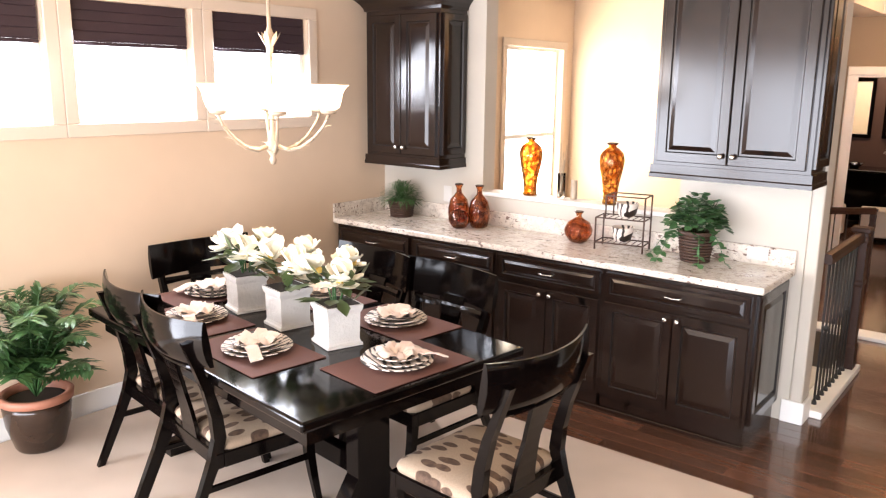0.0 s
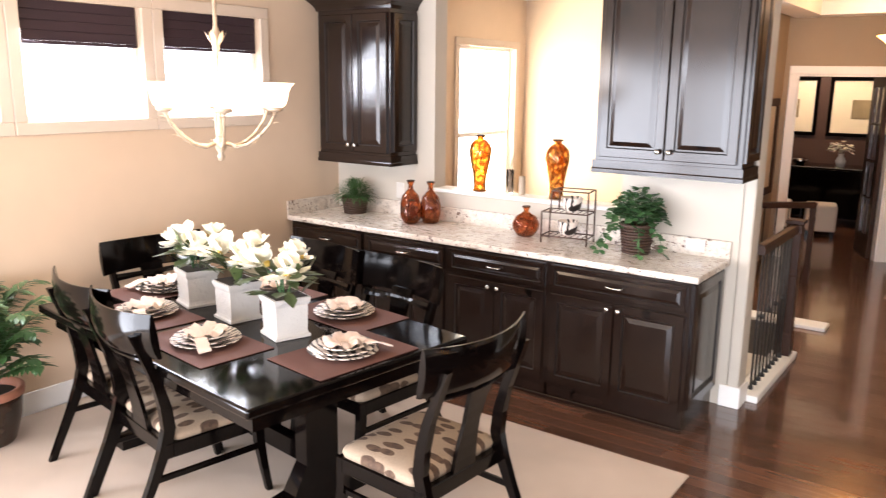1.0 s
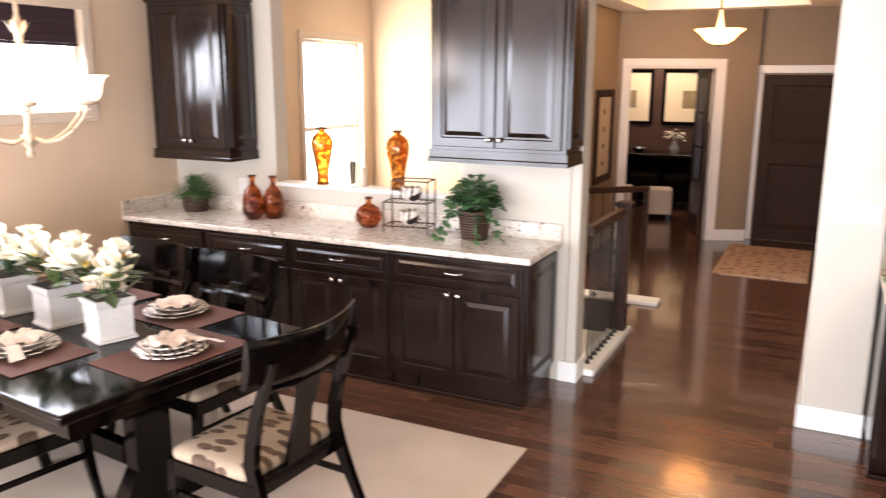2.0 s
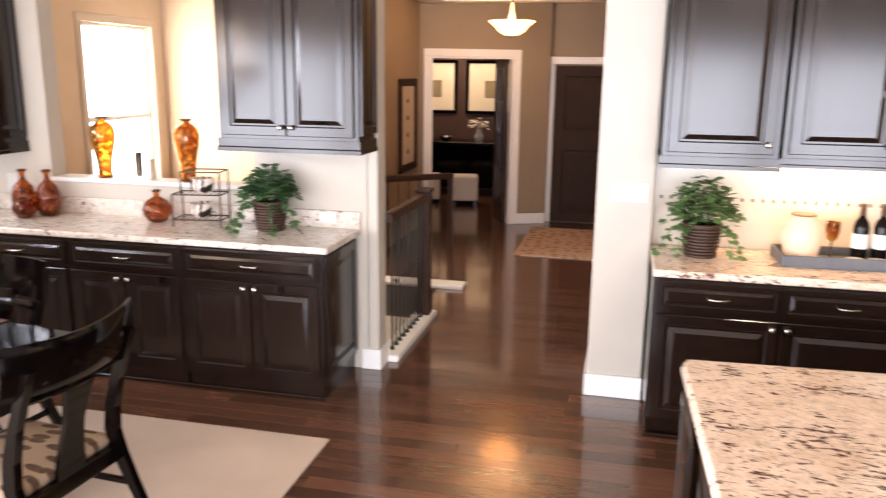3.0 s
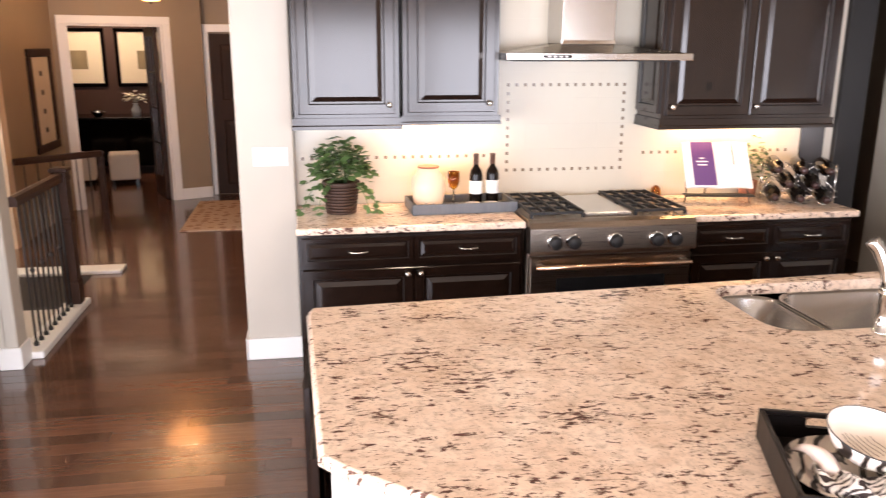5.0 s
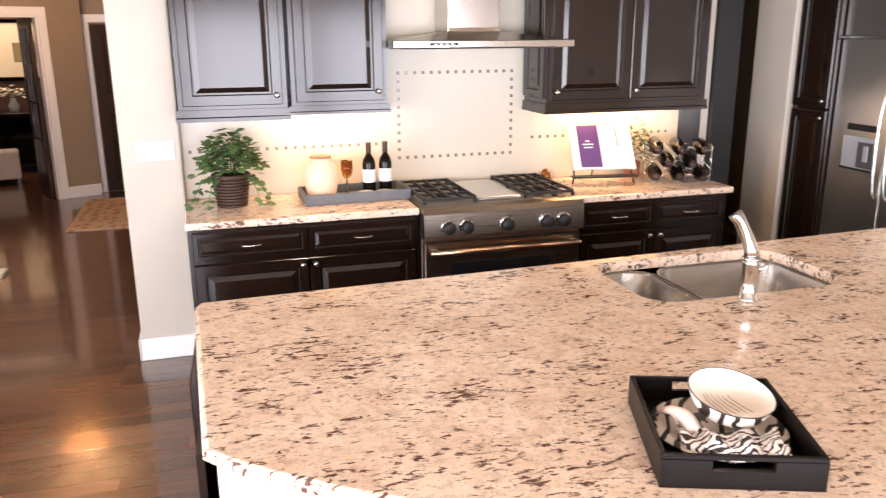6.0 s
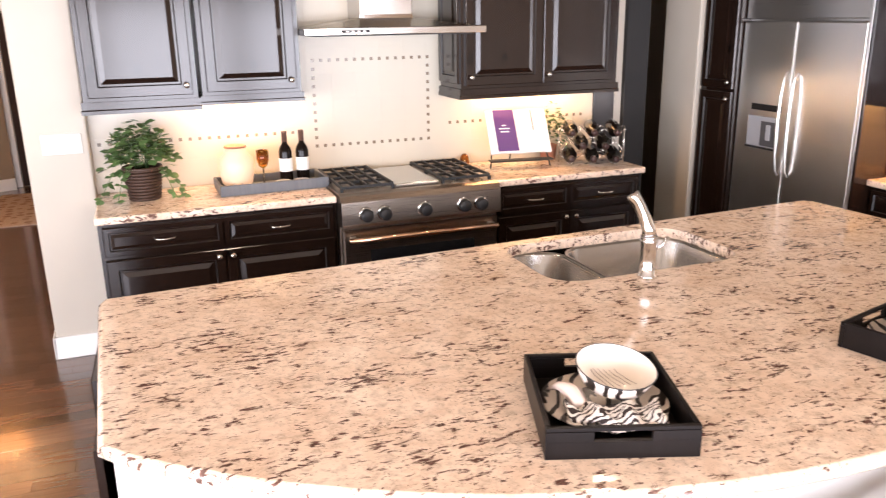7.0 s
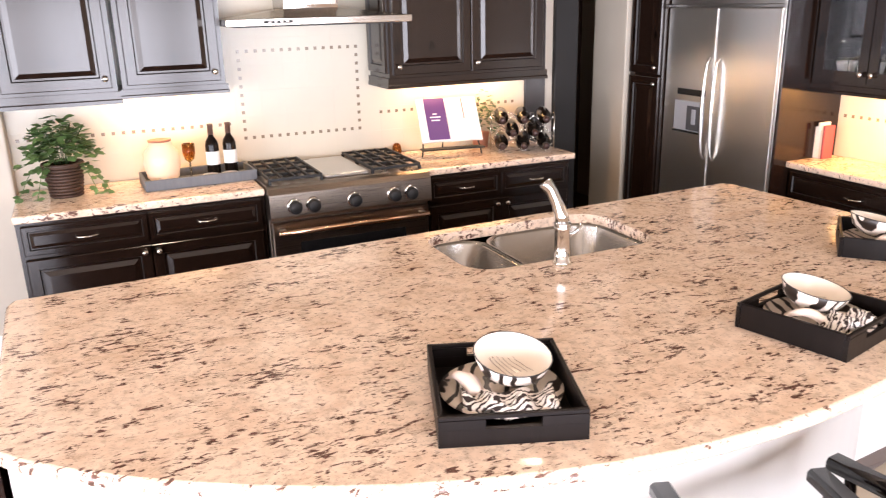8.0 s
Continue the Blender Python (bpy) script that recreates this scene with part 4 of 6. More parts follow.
t = thing("tall_cabinet", "tall dark espresso pantry cabinet beside the refrigerator", "cabinet", pose(GX - 0.03, -0.148, 0, 0, 0, -90))
part("body", bx(0, 0.345, 0.001, 0.70, 0.0, 2.6), CAB, t)
door_leaf(t, 0.01, 0.335, 1.355, 2.5, 0, (0.305, 1.40))
door_leaf(t, 0.01, 0.335, 0.12, 1.335, 0, (0.305, 1.29))
t = thing("filler_panel", "dark espresso panel beside the refrigerator", "panel", pose(GX - 0.01, FY0 - FW - 0.001, 0, 0, 0, -90))
part("panel", bx(0, 0.022, 0, 0.505, 0.0, 2.6, bev=0.003), CAB, t)
t = thing("over_fridge_cabinet", "dark espresso cabinet above the refrigerator", "cabinet", pose(GX, FY0, 0, 0, 0, -90))
part("body", bx(0, FW, 0.02, 0.70, 2.125, 2.6), CAB, t)
door_leaf(t, 0.01, FW / 2 - 0.003, 2.135, 2.59, 0.019)
door_leaf(t, FW / 2 + 0.003, FW - 0.01, 2.135, 2.59, 0.019)
for i in range(2):
    base_cabinet("base_cabinet", "dark espresso base cabinet on the refrigerator wall", pose(4.20, -1.51 - i * 0.95, 0, 0, 0, -90), 0.948, 0.365)
tagged(part("east_worktop", bx(4.165, 4.566, -3.55, -1.507, 0.876, 0.915, bev=0.01, seg=3), GRANITE), "tan speckled granite worktop on the refrigerator wall", "worktop")
wall_cabinet("glass_cabinet", "dark espresso wall cabinet with glass doors holding dishes", pose(4.29, -1.52, 0, 0, 0, -90), 0.74, 0.275, 1.37, 2.55, glassy=True, rail=0.05)
tagged(part("end_panel", bx(3.235, 3.40, -0.02, -0.001, 0.0, 2.6, bev=0.002), CAB), "dark espresso filler strip at the end of the range wall", "panel")

# ---- dining table and chairs ----
RUG = paint("beige_carpet", (0.53, 0.425, 0.335), 0.95, 0.12)
bump(RUG, noise_tex(RUG, coords(RUG), 420, 2), 0.5, 0.004)
tagged(part("area_rug", bx(XW + 0.03, -1.57, -5.6, -1.09, 0.0, 0.012, bev=0.005), RUG), "large plain beige rug under the dining table", "rug")

TM = pose(-3.45, -2.31, 0.012, 0, 0, -7)
TL, TW = 1.93, 1.20
t = thing("dining_table", "black lacquered rectangular trestle dining table", "table", TM)
part("tabletop", bx(-TL / 2, TL / 2, -TW / 2, TW / 2, 0.705, 0.748, bev=0.012, seg=3), BLACK, t)
bm = bmesh.new()
for x0, x1, y0, y1 in ((-TL / 2 + 0.06, TL / 2 - 0.06, -TW / 2 + 0.06, -TW / 2 + 0.085), (-TL / 2 + 0.06, TL / 2 - 0.06, TW / 2 - 0.085, TW / 2 - 0.06), (-TL / 2 + 0.06, -TL / 2 + 0.085, -TW / 2 + 0.085, TW / 2 - 0.085), (TL / 2 - 0.085, TL / 2 - 0.06, -TW / 2 + 0.085, TW / 2 - 0.085)):
    box(bm, x0, x1, y0, y1, 0.625, 0.7045)
part("apron", bm, BLACK, t)
for sx in (-1, 1):
    bm = bmesh.new()
    ox = sx * (TL / 2 - 0.38)
    sweep(bm, [[Vector((ox + a, b, z)) for a, b in ((-w, -d), (w, -d), (w, d), (-w, d))] for w, d, z in ((0.05, 0.40, 0.0), (0.05, 0.40, 0.05), (0.045, 0.16, 0.10), (0.04, 0.09, 0.22), (0.04, 0.09, 0.50), (0.05, 0.30, 0.64), (0.05, 0.36, 0.70))])
    part("leg", bm, BLACK, t)
part("stretcher", bx(-TL / 2 + 0.35, TL / 2 - 0.35, -0.03, 0.03, 0.17, 0.27, bev=0.006), BLACK, t)

FABRIC = material("leaf_print_fabric", (0.40, 0.30, 0.19), 0.85)
v = coords(FABRIC, (1, 1, 1))
leafy = None
for scale_, turn_, shift_ in ((12.0, 38, 0.0), (11.0, -42, 3.7)):
    vo = node(FABRIC, "ShaderNodeTexVoronoi", Scale=scale_, Randomness=0.8)
    vo.voronoi_dimensions = "2D"
    at_ = node(FABRIC, "ShaderNodeMapping")
    at_.inputs["Location"].default_value = (shift_, shift_ * 0.6, 0)
    link(FABRIC, coords(FABRIC, (1.0, 0.46, 1), (0, 0, turn_)), at_.inputs[0])
    link(FABRIC, at_.outputs[0], vo.inputs["Vector"])
    spot = ramp(FABRIC, vo.outputs["Distance"], [(0.20, (1, 1, 1)), (0.225, (0, 0, 0))])
    leafy = spot if leafy is None else mix(FABRIC, 1.0, leafy, spot, "LIGHTEN")
weave = ramp(FABRIC, noise_tex(FABRIC, v, 260, 2), [(0.3, (0.26, 0.188, 0.125)), (0.7, (0.35, 0.262, 0.182))])
printed = ramp(FABRIC, noise_tex(FABRIC, v, 34, 3), [(0.35, (0.050, 0.026, 0.014)), (0.65, (0.105, 0.060, 0.034))])
colour(FABRIC, mix(FABRIC, leafy, weave, printed))
bump(FABRIC, noise_tex(FABRIC, v, 500, 2), 0.3, 0.002)


def build_chair():
    """Origin on the floor under the seat; it faces +y, its back is at -y."""
    c = thing("dining_chair", "black lacquered dining chair with curved back and leaf print seat", "chair", group="chairs round the table")
    W = 0.268
    bm = bmesh.new()
    rings = []
    for inset_, z_ in ((0.0, 0.392), (-0.006, 0.412), (0.002, 0.429), (0.03, 0.443), (0.09, 0.453), (0.17, 0.457)):
        rings.append([Vector((x_, y_, z_)) for x_, y_ in rounded(-W + 0.012 + inset_, W - 0.012 - inset_, -0.20 + inset_, 0.228 - inset_, max(0.02, 0.05 - inset_ * 0.2))])
    sweep(bm, rings)
    part("seat", bm, FABRIC, c, "beige seat cushion with a brown leaf print", True)
    bm = bmesh.new()
    for x0, x1, y0, y1 in ((-W, W, 0.20, 0.235), (-W, W, -0.235, -0.20), (-W, -W + 0.035, -0.20, 0.20), (W - 0.035, W, -0.20, 0.20)):
        box(bm, x0, x1, y0, y1, 0.327, 0.395, bev=0.004)
    part("seat_frame", bm, BLACK, c)

    def leg_path(sx, pts):
        """A square leg through (y, z, sideways, half width, half depth)."""
        return sweep(bmesh.new(), [[Vector((sx * (W - 0.022 + xo) + a * w, y_ + b * d, z_)) for a, b in ((-1, -1), (1, -1), (1, 1), (-1, 1))] for y_, z_, xo, w, d in pts])

    for sx in (-1, 1):
        part("leg", leg_path(sx, [(0.262, 0.0, 0.0, 0.014, 0.015), (0.236, 0.14, 0, 0.016, 0.018), (0.218, 0.26, 0, 0.018, 0.021), (0.212, 0.37, 0, 0.019, 0.023)]), BLACK, c)
        part("leg", leg_path(sx, [(-0.400, 0.0, 0.0, 0.015, 0.017), (-0.345, 0.12, 0, 0.016, 0.019), (-0.285, 0.25, 0, 0.017, 0.022), (-0.235, 0.37, 0, 0.018, 0.027), (-0.212, 0.46, 0, 0.018, 0.027),
                                  (-0.222, 0.56, 0, 0.018, 0.025), (-0.252, 0.68, 0.0, 0.017, 0.021), (-0.298, 0.80, 0.0, 0.017, 0.017), (-0.335, 0.895, 0.0, 0.016, 0.014)]), BLACK, c)

    def back_rail(z0, z1, y0, y1, th, bow, reach):
        """A curved board, hollow towards the sitter."""
        st = []
        for k in range(15):
            u = -1 + 2 * k / 14
            yo = bow * (u * u) - 0.012
            rise = 0.012 * u * u
            ring = []
            for g, out in ((0.0, -0.5), (0.0, 1.0), (0.5, 1.0), (1.0, 0.6), (1.0, -0.2), (0.92, -0.8), (0.7, -1.7), (0.45, -2.1), (0.2, -1.7), (0.06, -1.0)):
                ring.append(Vector((u * reach, y0 + (y1 - y0) * g + yo + th * out, z0 + (z1 - z0) * g + rise * g)))
            st.append(ring)
        return sweep(bmesh.new(), st)

    part("backrest", back_rail(0.795, 0.975, -0.322, -0.345, 0.011, 0.075, W + 0.048), BLACK, c, "", True).data.set_sharp_from_angle(angle=radians(32))
    part("lower_rail", back_rail(0.752, 0.778, -0.283, -0.292, 0.010, 0.035, W - 0.03), BLACK, c)
    st = []
    for k in range(9):
        f = k / 8
        z_, y_, hw = 0.385 + 0.435 * f, -0.222 - 0.098 * f ** 1.5, 0.048 + 0.024 * abs(2 * f - 1)
        st.append([Vector((-hw, y_ - 0.009, z_)), Vector((hw, y_ - 0.009, z_)), Vector((hw, y_ + 0.009, z_)), Vector((-hw, y_ + 0.009, z_))])
    part("back_splat", sweep(bmesh.new(), st), BLACK, c)
    for sx in (-1, 1):
        part("stretcher", bx(sx * (W - 0.022) - 0.009, sx * (W - 0.022) + 0.009, -0.285, 0.222, 0.225, 0.252, bev=0.003), BLACK, c)
    return c


chair = build_chair()
SEATS = [(-2.315, -2.32, 86), (-3.42, -2.66, -10), (-3.92, -2.555, -8), (-3.075, -1.86, 174), (-3.67, -1.82, 172), (-4.305, -2.06, -97)]
chair.matrix_basis = pose(SEATS[0][0], SEATS[0][1], 0.012, 0, 0, SEATS[0][2])
for x_, y_, a_ in SEATS[1:]:
    copy_thing(chair, pose(x_, y_, 0.012, 0, 0, a_))

# ---- small things ----
GREEN = paint("deep_leaf_green", (0.032, 0.068, 0.020), 0.42, 0.45)
GREEN2 = paint("ivy_leaf_green", (0.055, 0.13, 0.045), 0.45, 0.5)
GREEN4 = paint("olive_leaf_green", (0.075, 0.105, 0.035), 0.36, 0.5)
GREEN3 = paint("fern_green", (0.05, 0.12, 0.03), 0.6, 0.4)
SOIL = paint("dark_soil", (0.03, 0.022, 0.015), 0.95, 0.3)
WICKER = wood("dark_wicker", (0.014, 0.007, 0.005), (0.080, 0.040, 0.025), 0.55, (60, 60, 60))
TERRA = wood("glazed_brown_pot", (0.010, 0.006, 0.004), (0.034, 0.019, 0.012), 0.16, (3, 3, 8))
RIM = paint("terracotta_rim", (0.34, 0.14, 0.085), 0.6, 0.15)
CERAMIC = paint("white_embossed_ceramic", (0.60, 0.58, 0.545), 0.35, 0.12)
bump(CERAMIC, noise_tex(CERAMIC, coords(CERAMIC), 30, 3), 0.8, 0.010)
PETAL = paint("cream_petal", (0.86, 0.82, 0.68), 0.5, 0.05)
STAMEN = paint("yellow_stamen", (0.65, 0.45, 0.10), 0.7, 0.2)


def amber(name, a, b, cells=34.0, edge=0.30, through=0.75):
    """Glass with darker blotches that run into one another."""
    m = glass(name, a, 0.03, 1.38)
    v_ = coords(m, (1, 1, 0.72))
    vo_ = node(m, "ShaderNodeTexVoronoi", Scale=cells, Randomness=1.0)
    warp = m.node_tree.nodes.new("ShaderNodeTexNoise")
    warp.inputs["Scale"].default_value = 22.0
    link(m, v_, warp.inputs["Vector"])
    link(m, mix(m, 0.045, v_, warp.outputs["Color"]), vo_.inputs["Vector"])
    colour(m, ramp(m, vo_.outputs["Distance"], [(edge, a), (edge + 0.14, b)]))
    m.node_tree.nodes["Principled BSDF"].inputs["Transmission Weight"].default_value = through
    return m


AMBERG = amber("mottled_amber_glass", (1.0, 0.72, 0.17), (0.44, 0.13, 0.012), 36.0, 0.36, 0.84)
BROWNG = amber("red_brown_glass", (0.80, 0.42, 0.20), (0.47, 0.17, 0.065), 24.0, 0.42, 0.98)
ZEBRA = material("zebra_print", (0.75, 0.70, 0.64), 0.35)
wv = node(ZEBRA, "ShaderNodeTexWave", Scale=5.2, Distortion=9.0, Detail=2.0)
wv.inputs["Detail Scale"].default_value = 1.4
link(ZEBRA, coords(ZEBRA, (1.6, 1.0, 1.2), (0, 0, 30)), wv.inputs["Vector"])
colour(ZEBRA, ramp(ZEBRA, wv.outputs["Fac"], [(0.27, (0.02, 0.013, 0.010)), (0.35, (0.74, 0.65, 0.57))]))
ZEBRA2 = material("zebra_napkin_cloth", (0.75, 0.70, 0.64), 0.8)
wv = node(ZEBRA2, "ShaderNodeTexWave", Scale=17.0, Distortion=10.0, Detail=2.5)
wv.inputs["Detail Scale"].default_value = 1.6
link(ZEBRA2, coords(ZEBRA2, (0.8, 1.6, 1.2), (0, 0, 60)), wv.inputs["Vector"])
colour(ZEBRA2, ramp(ZEBRA2, wv.outputs["Fac"], [(0.36, (0.03, 0.018, 0.016)), (0.46, (0.80, 0.75, 0.70))]))
NAPKIN = paint("cream_napkin", (0.70, 0.57, 0.49), 0.85, 0.06)
TRAYM = wood("dark_charcoal_tray", (0.002, 0.0014, 0.0013), (0.008, 0.0055, 0.005), 0.38, spec=0.18)
GREYT = wood("grey_blue_tray", (0.07, 0.075, 0.085), (0.13, 0.14, 0.155), 0.45)
MATT = wood("brown_woven_placemat", (0.055, 0.020, 0.013), (0.115, 0.043, 0.029), 0.75, (1, 90, 1))


def leaf(bm, base, along, out, length, width, droop=0.3, mi=0):
    """One bent leaf of six faces."""
    along, out = along.normalized(), out.normalized()
    side = along.cross(out).normalized()
    prev = None
    for k, (f, w) in enumerate(((0.0, 0.12), (0.3, 0.8), (0.62, 1.0), (1.0, 0.04))):
        c = base + along * (length * f) - Vector((0, 0, 1)) * (droop * length * f * f)
        row = [bm.verts.new(c - side * (width * w / 2) + out * 0.0), bm.verts.new(c - Vector((0, 0, 1)) * (0.12 * width * w)), bm.verts.new(c + side * (width * w / 2))]
        if prev:
            for i in (0, 1):
                fc = bm.faces.new((prev[i], prev[i + 1], row[i + 1], row[i]))
                fc.material_index, fc.smooth = mi, True
        prev = row


def petal(bm, base, along, length, width, cup):
    """One broad rounded petal, cupped upward."""
    along = along.normalized()
    side = along.cross(Vector((0, 0, 1))).normalized()
    up = side.cross(along)
    prev = None
    for f, w in ((0.0, 0.25), (0.25, 0.75), (0.55, 1.0), (0.82, 0.9), (1.0, 0.45)):
        c = base + along * (length * f) + up * (cup * length * f * f)
        row = [bm.verts.new(c + side * (width * w * s_ / 2) + up * (0.16 * width * abs(s_))) for s_ in (-1, -0.4, 0.4, 1)]
        if prev:
            for i in range(3):
                fc = bm.faces.new((prev[i], prev[i + 1], row[i + 1], row[i]))
                fc.smooth = True
        prev = row


def rnd(rng, a, b):
    return a + (b - a) * rng.random()


def bush(seed, n, r, h, z0, leaf_l, leaf_w, droop=0.35, squash=1.0):
    """Leaves on arching stems, uneven in outline."""
    rng = random.Random(seed)
    bm = bmesh.new()
    for i in range(n):
        a = rnd(rng, 0, 2 * math.pi)
        rr = r * math.sqrt(rng.random()) * rnd(rng, 0.65, 1.1)
        z = z0 + h * (1 - (rr / (r * 1.15)) ** 2) * rnd(rng, 0.25, 1.0)
        p = Vector((rr * math.cos(a), rr * math.sin(a) * squash, z))
        b = a + rnd(rng, -0.9, 0.9)
        leaf(bm, p, Vector((math.cos(b), math.sin(b), rnd(rng, -0.3, 0.7))), Vector((rnd(rng, -0.4, 0.4), rnd(rng, -0.4, 0.4), 1)), leaf_l * rnd(rng, 0.6, 1.25), leaf_w * rnd(rng, 0.7, 1.2), droop)
    return bm


def stems(seed, n, r, z0, z1, th=0.003):
    rng = random.Random(seed)
    bm = bmesh.new()
    for i in range(n):
        a = rnd(rng, 0, 6.28)
        q = r * rnd(rng, 0.3, 1)
        tube(bm, [(0.02 * math.cos(a), 0.02 * math.sin(a), z0), (q * 0.5 * math.cos(a), q * 0.5 * math.sin(a), (z0 + z1) / 2), (q * math.cos(a), q * math.sin(a), z1 * rnd(rng, 0.9, 1.0))], th, 5)
    return bm


def basket(parent, r0, r1, h, rows=9, n=26):
    """Woven basket: staves with weft rings pressed in and out."""
    bm = bmesh.new()
    lathe(bm, [(r0 - 0.008, 0.002), (r1 - 0.008, h), (r1 - 0.014, h), (r0 - 0.014, 0.01)], n)
    for k in range(rows):
        f = (k + 0.5) / rows
        rr = r0 + (r1 - r0) * f
        pts = []
        for i in range(2 * n + 1):
            a = math.pi * i / n
            o = 0.004 if (i + k) % 2 else -0.002
            pts.append(((rr + o) * math.cos(a), (rr + o) * math.sin(a), h * f))
        tube(bm, pts, h / rows * 0.46, 5, caps=False)
    tube(bm, [((r1 + 0.002) * math.cos(2 * math.pi * i / n), (r1 + 0.002) * math.sin(2 * math.pi * i / n), h) for i in range(n + 1)], 0.010, 6, caps=False)
    part("basket", bm, WICKER, parent, "dark woven wicker basket", True)
    part("soil", lathe(bmesh.new(), [(0, h - 0.02), (r1 - 0.016, h - 0.02)], n, caps=False), SOIL, parent)


# dining centrepieces: three white planters with magnolias
def magnolia(bm, c, r, seed):
    """An open bloom: broad outer petals laid back, inner ones standing."""
    rng = random.Random(seed)
    lean = Matrix.Rotation(rnd(rng, 0.35, 0.95), 3, Vector((-c[1] + 0.01, c[0], 0)).normalized())
    for ring, (n, tilt, ln, wd) in enumerate(((5, 0.10, 1.0, 1.0), (4, 0.75, 0.86, 0.92), (3, 1.7, 0.52, 0.62))):
        for i in range(n):
            a = 2 * math.pi * (i + 0.5 * ring) / n + rnd(rng, -0.2, 0.2)
            d = lean @ Vector((math.cos(a), math.sin(a), tilt + rnd(rng, -0.05, 0.3)))
            petal(bm, Vector(c), d, r * ln * rnd(rng, 0.88, 1.12), r * wd, 0.42 if ring else 0.22)


def planter(m, seed):
    p = thing("planter", "white embossed square planter with cream magnolia flowers", "planter", m, "table centrepieces")
    bm = bmesh.new()
    st = []
    for w, z in ((0.087, 0.0), (0.087, 0.012), (0.080, 0.018), (0.076, 0.03), (0.079, 0.152), (0.086, 0.165), (0.089, 0.178), (0.089, 0.19)):
        st.append([Vector((a * w, b * w, z)) for a, b in ((-1, -1), (1, -1), (1, 1), (-1, 1))])
    sweep(bm, st)
    part("pot", bm, CERAMIC, p, "white embossed ceramic pot")
    part("soil", bx(-0.078, 0.078, -0.078, 0.078, 0.188, 0.193), SOIL, p)
    rng = random.Random(seed)
    bm = bmesh.new()
    for k in range(34):
        a = rnd(rng, 0, 6.28)
        rr, el = rnd(rng, 0.02, 0.10), rnd(rng, -0.1, 1.25)
        leaf(bm, Vector((rr * math.cos(a), rr * math.sin(a), rnd(rng, 0.20, 0.33))), Vector((math.cos(a) * math.cos(el), math.sin(a) * math.cos(el), math.sin(el))), Vector((-math.sin(el) * math.cos(a), -math.sin(el) * math.sin(a), math.cos(el) + 0.05)), rnd(rng, 0.10, 0.15), rnd(rng, 0.050, 0.066), 0.16)
    part("leaves", bm, GREEN4, p, "olive green magnolia leaves")
    part("stem", stems(seed, 7, 0.10, 0.19, 0.33, 0.004), GREEN2, p)
    for i, (fx, fy, fz, fr) in enumerate(((-0.065, -0.055, 0.315, 0.118), (0.10, -0.03, 0.30, 0.105), (0.0, 0.085, 0.345, 0.09))):
        bm = bmesh.new()
        magnolia(bm, (fx + rnd(rng, -0.03, 0.03), fy + rnd(rng, -0.03, 0.03), fz), fr, seed + i)
        f = part("flower", bm, PETAL, p, "cream magnolia bloom")
        part("stamen", lathe(bmesh.new(), [(0.016, 0), (0.018, 0.02), (0, 0.035)], 10, Matrix.Translation((fx, fy, fz + 0.005))), STAMEN, f)
    return p


TZ = 0.762
planter(pose(-3.10, -2.34, TZ, 0, 0, -18), 11)
planter(pose(-3.48, -2.30, TZ, 0, 0, -12), 23)
planter(pose(-3.85, -2.26, TZ, 0, 0, -16), 37)


def setting(x, y, a, mx=0.0):
    """A placemat and a stack of plates, square to the table's edge."""
    m = pose(x, y, TZ, 0, 0, a)
    tagged(part("placemat", bx(-0.275, 0.275, -0.17, 0.19, 0.0, 0.003), MATT), "red brown woven placemat on the table", "placemat", "placemats").matrix_basis = m
    s = thing("place_setting", "stacked zebra striped plates with a folded cream napkin", "plates", m @ pose(mx, 0.02, 0.003), "place settings")
    for k, (r, z) in enumerate(((0.155, 0.0), (0.142, 0.014), (0.112, 0.028))):
        part("plate", lathe(bmesh.new(), [(0.0, z), (r * 0.62, z), (r, z + 0.020), (r, z + 0.024), (r * 0.6, z + 0.006), (0, z + 0.005)], 32, caps=False), ZEBRA, s, "zebra striped plate", True)
    rng = random.Random(int(100 * abs(x)))
    bm = bmesh.new()
    n_ = 32
    prev = None
    for r_, z_, w_ in ((0.004, 0.046, 0.0), (0.022, 0.043, 0.004), (0.042, 0.056, 0.010), (0.068, 0.062, 0.014), (0.092, 0.054, 0.014)):
        ring = []
        for i in range(n_):
            b = 2 * math.pi * i / n_
            o_ = w_ * math.sin(7 * b + 9 * r_ * 10 + x * 3) + rnd(rng, -0.004, 0.004)
            ring.append(bm.verts.new(((r_ + o_ * 0.5) * math.cos(b), (r_ + o_ * 0.5) * math.sin(b), z_ + o_)))
        if prev:
            for i in range(n_):
                bm.faces.new((prev[i], prev[(i + 1) % n_], ring[(i + 1) % n_], ring[i]))
        prev = ring
    part("napkin", bm, NAPKIN, s, "gathered cream napkin", True)
    bm = bmesh.new()
    st = []
    for k in range(6):
        f = k / 5
        st.append([Vector((0.06 + 0.11 * f, -0.07 - 0.035 * f - w, 0.047 - 0.02 * f + dz + 0.008 * math.sin(5 * f))) for w, dz in ((-0.03, 0), (0.03, 0), (0.03, 0.006), (-0.03, 0.006))])
    sweep(bm, st)
    part("napkin_tail", bm, NAPKIN, s)
    return s


setting(-2.69, -2.37, 83)
setting(-3.29, -2.66, -7)
setting(-3.88, -2.57, -7)
setting(-3.10, -1.92, 173)
setting(-3.72, -1.86, 173)
setting(-4.24, -2.20, -97)

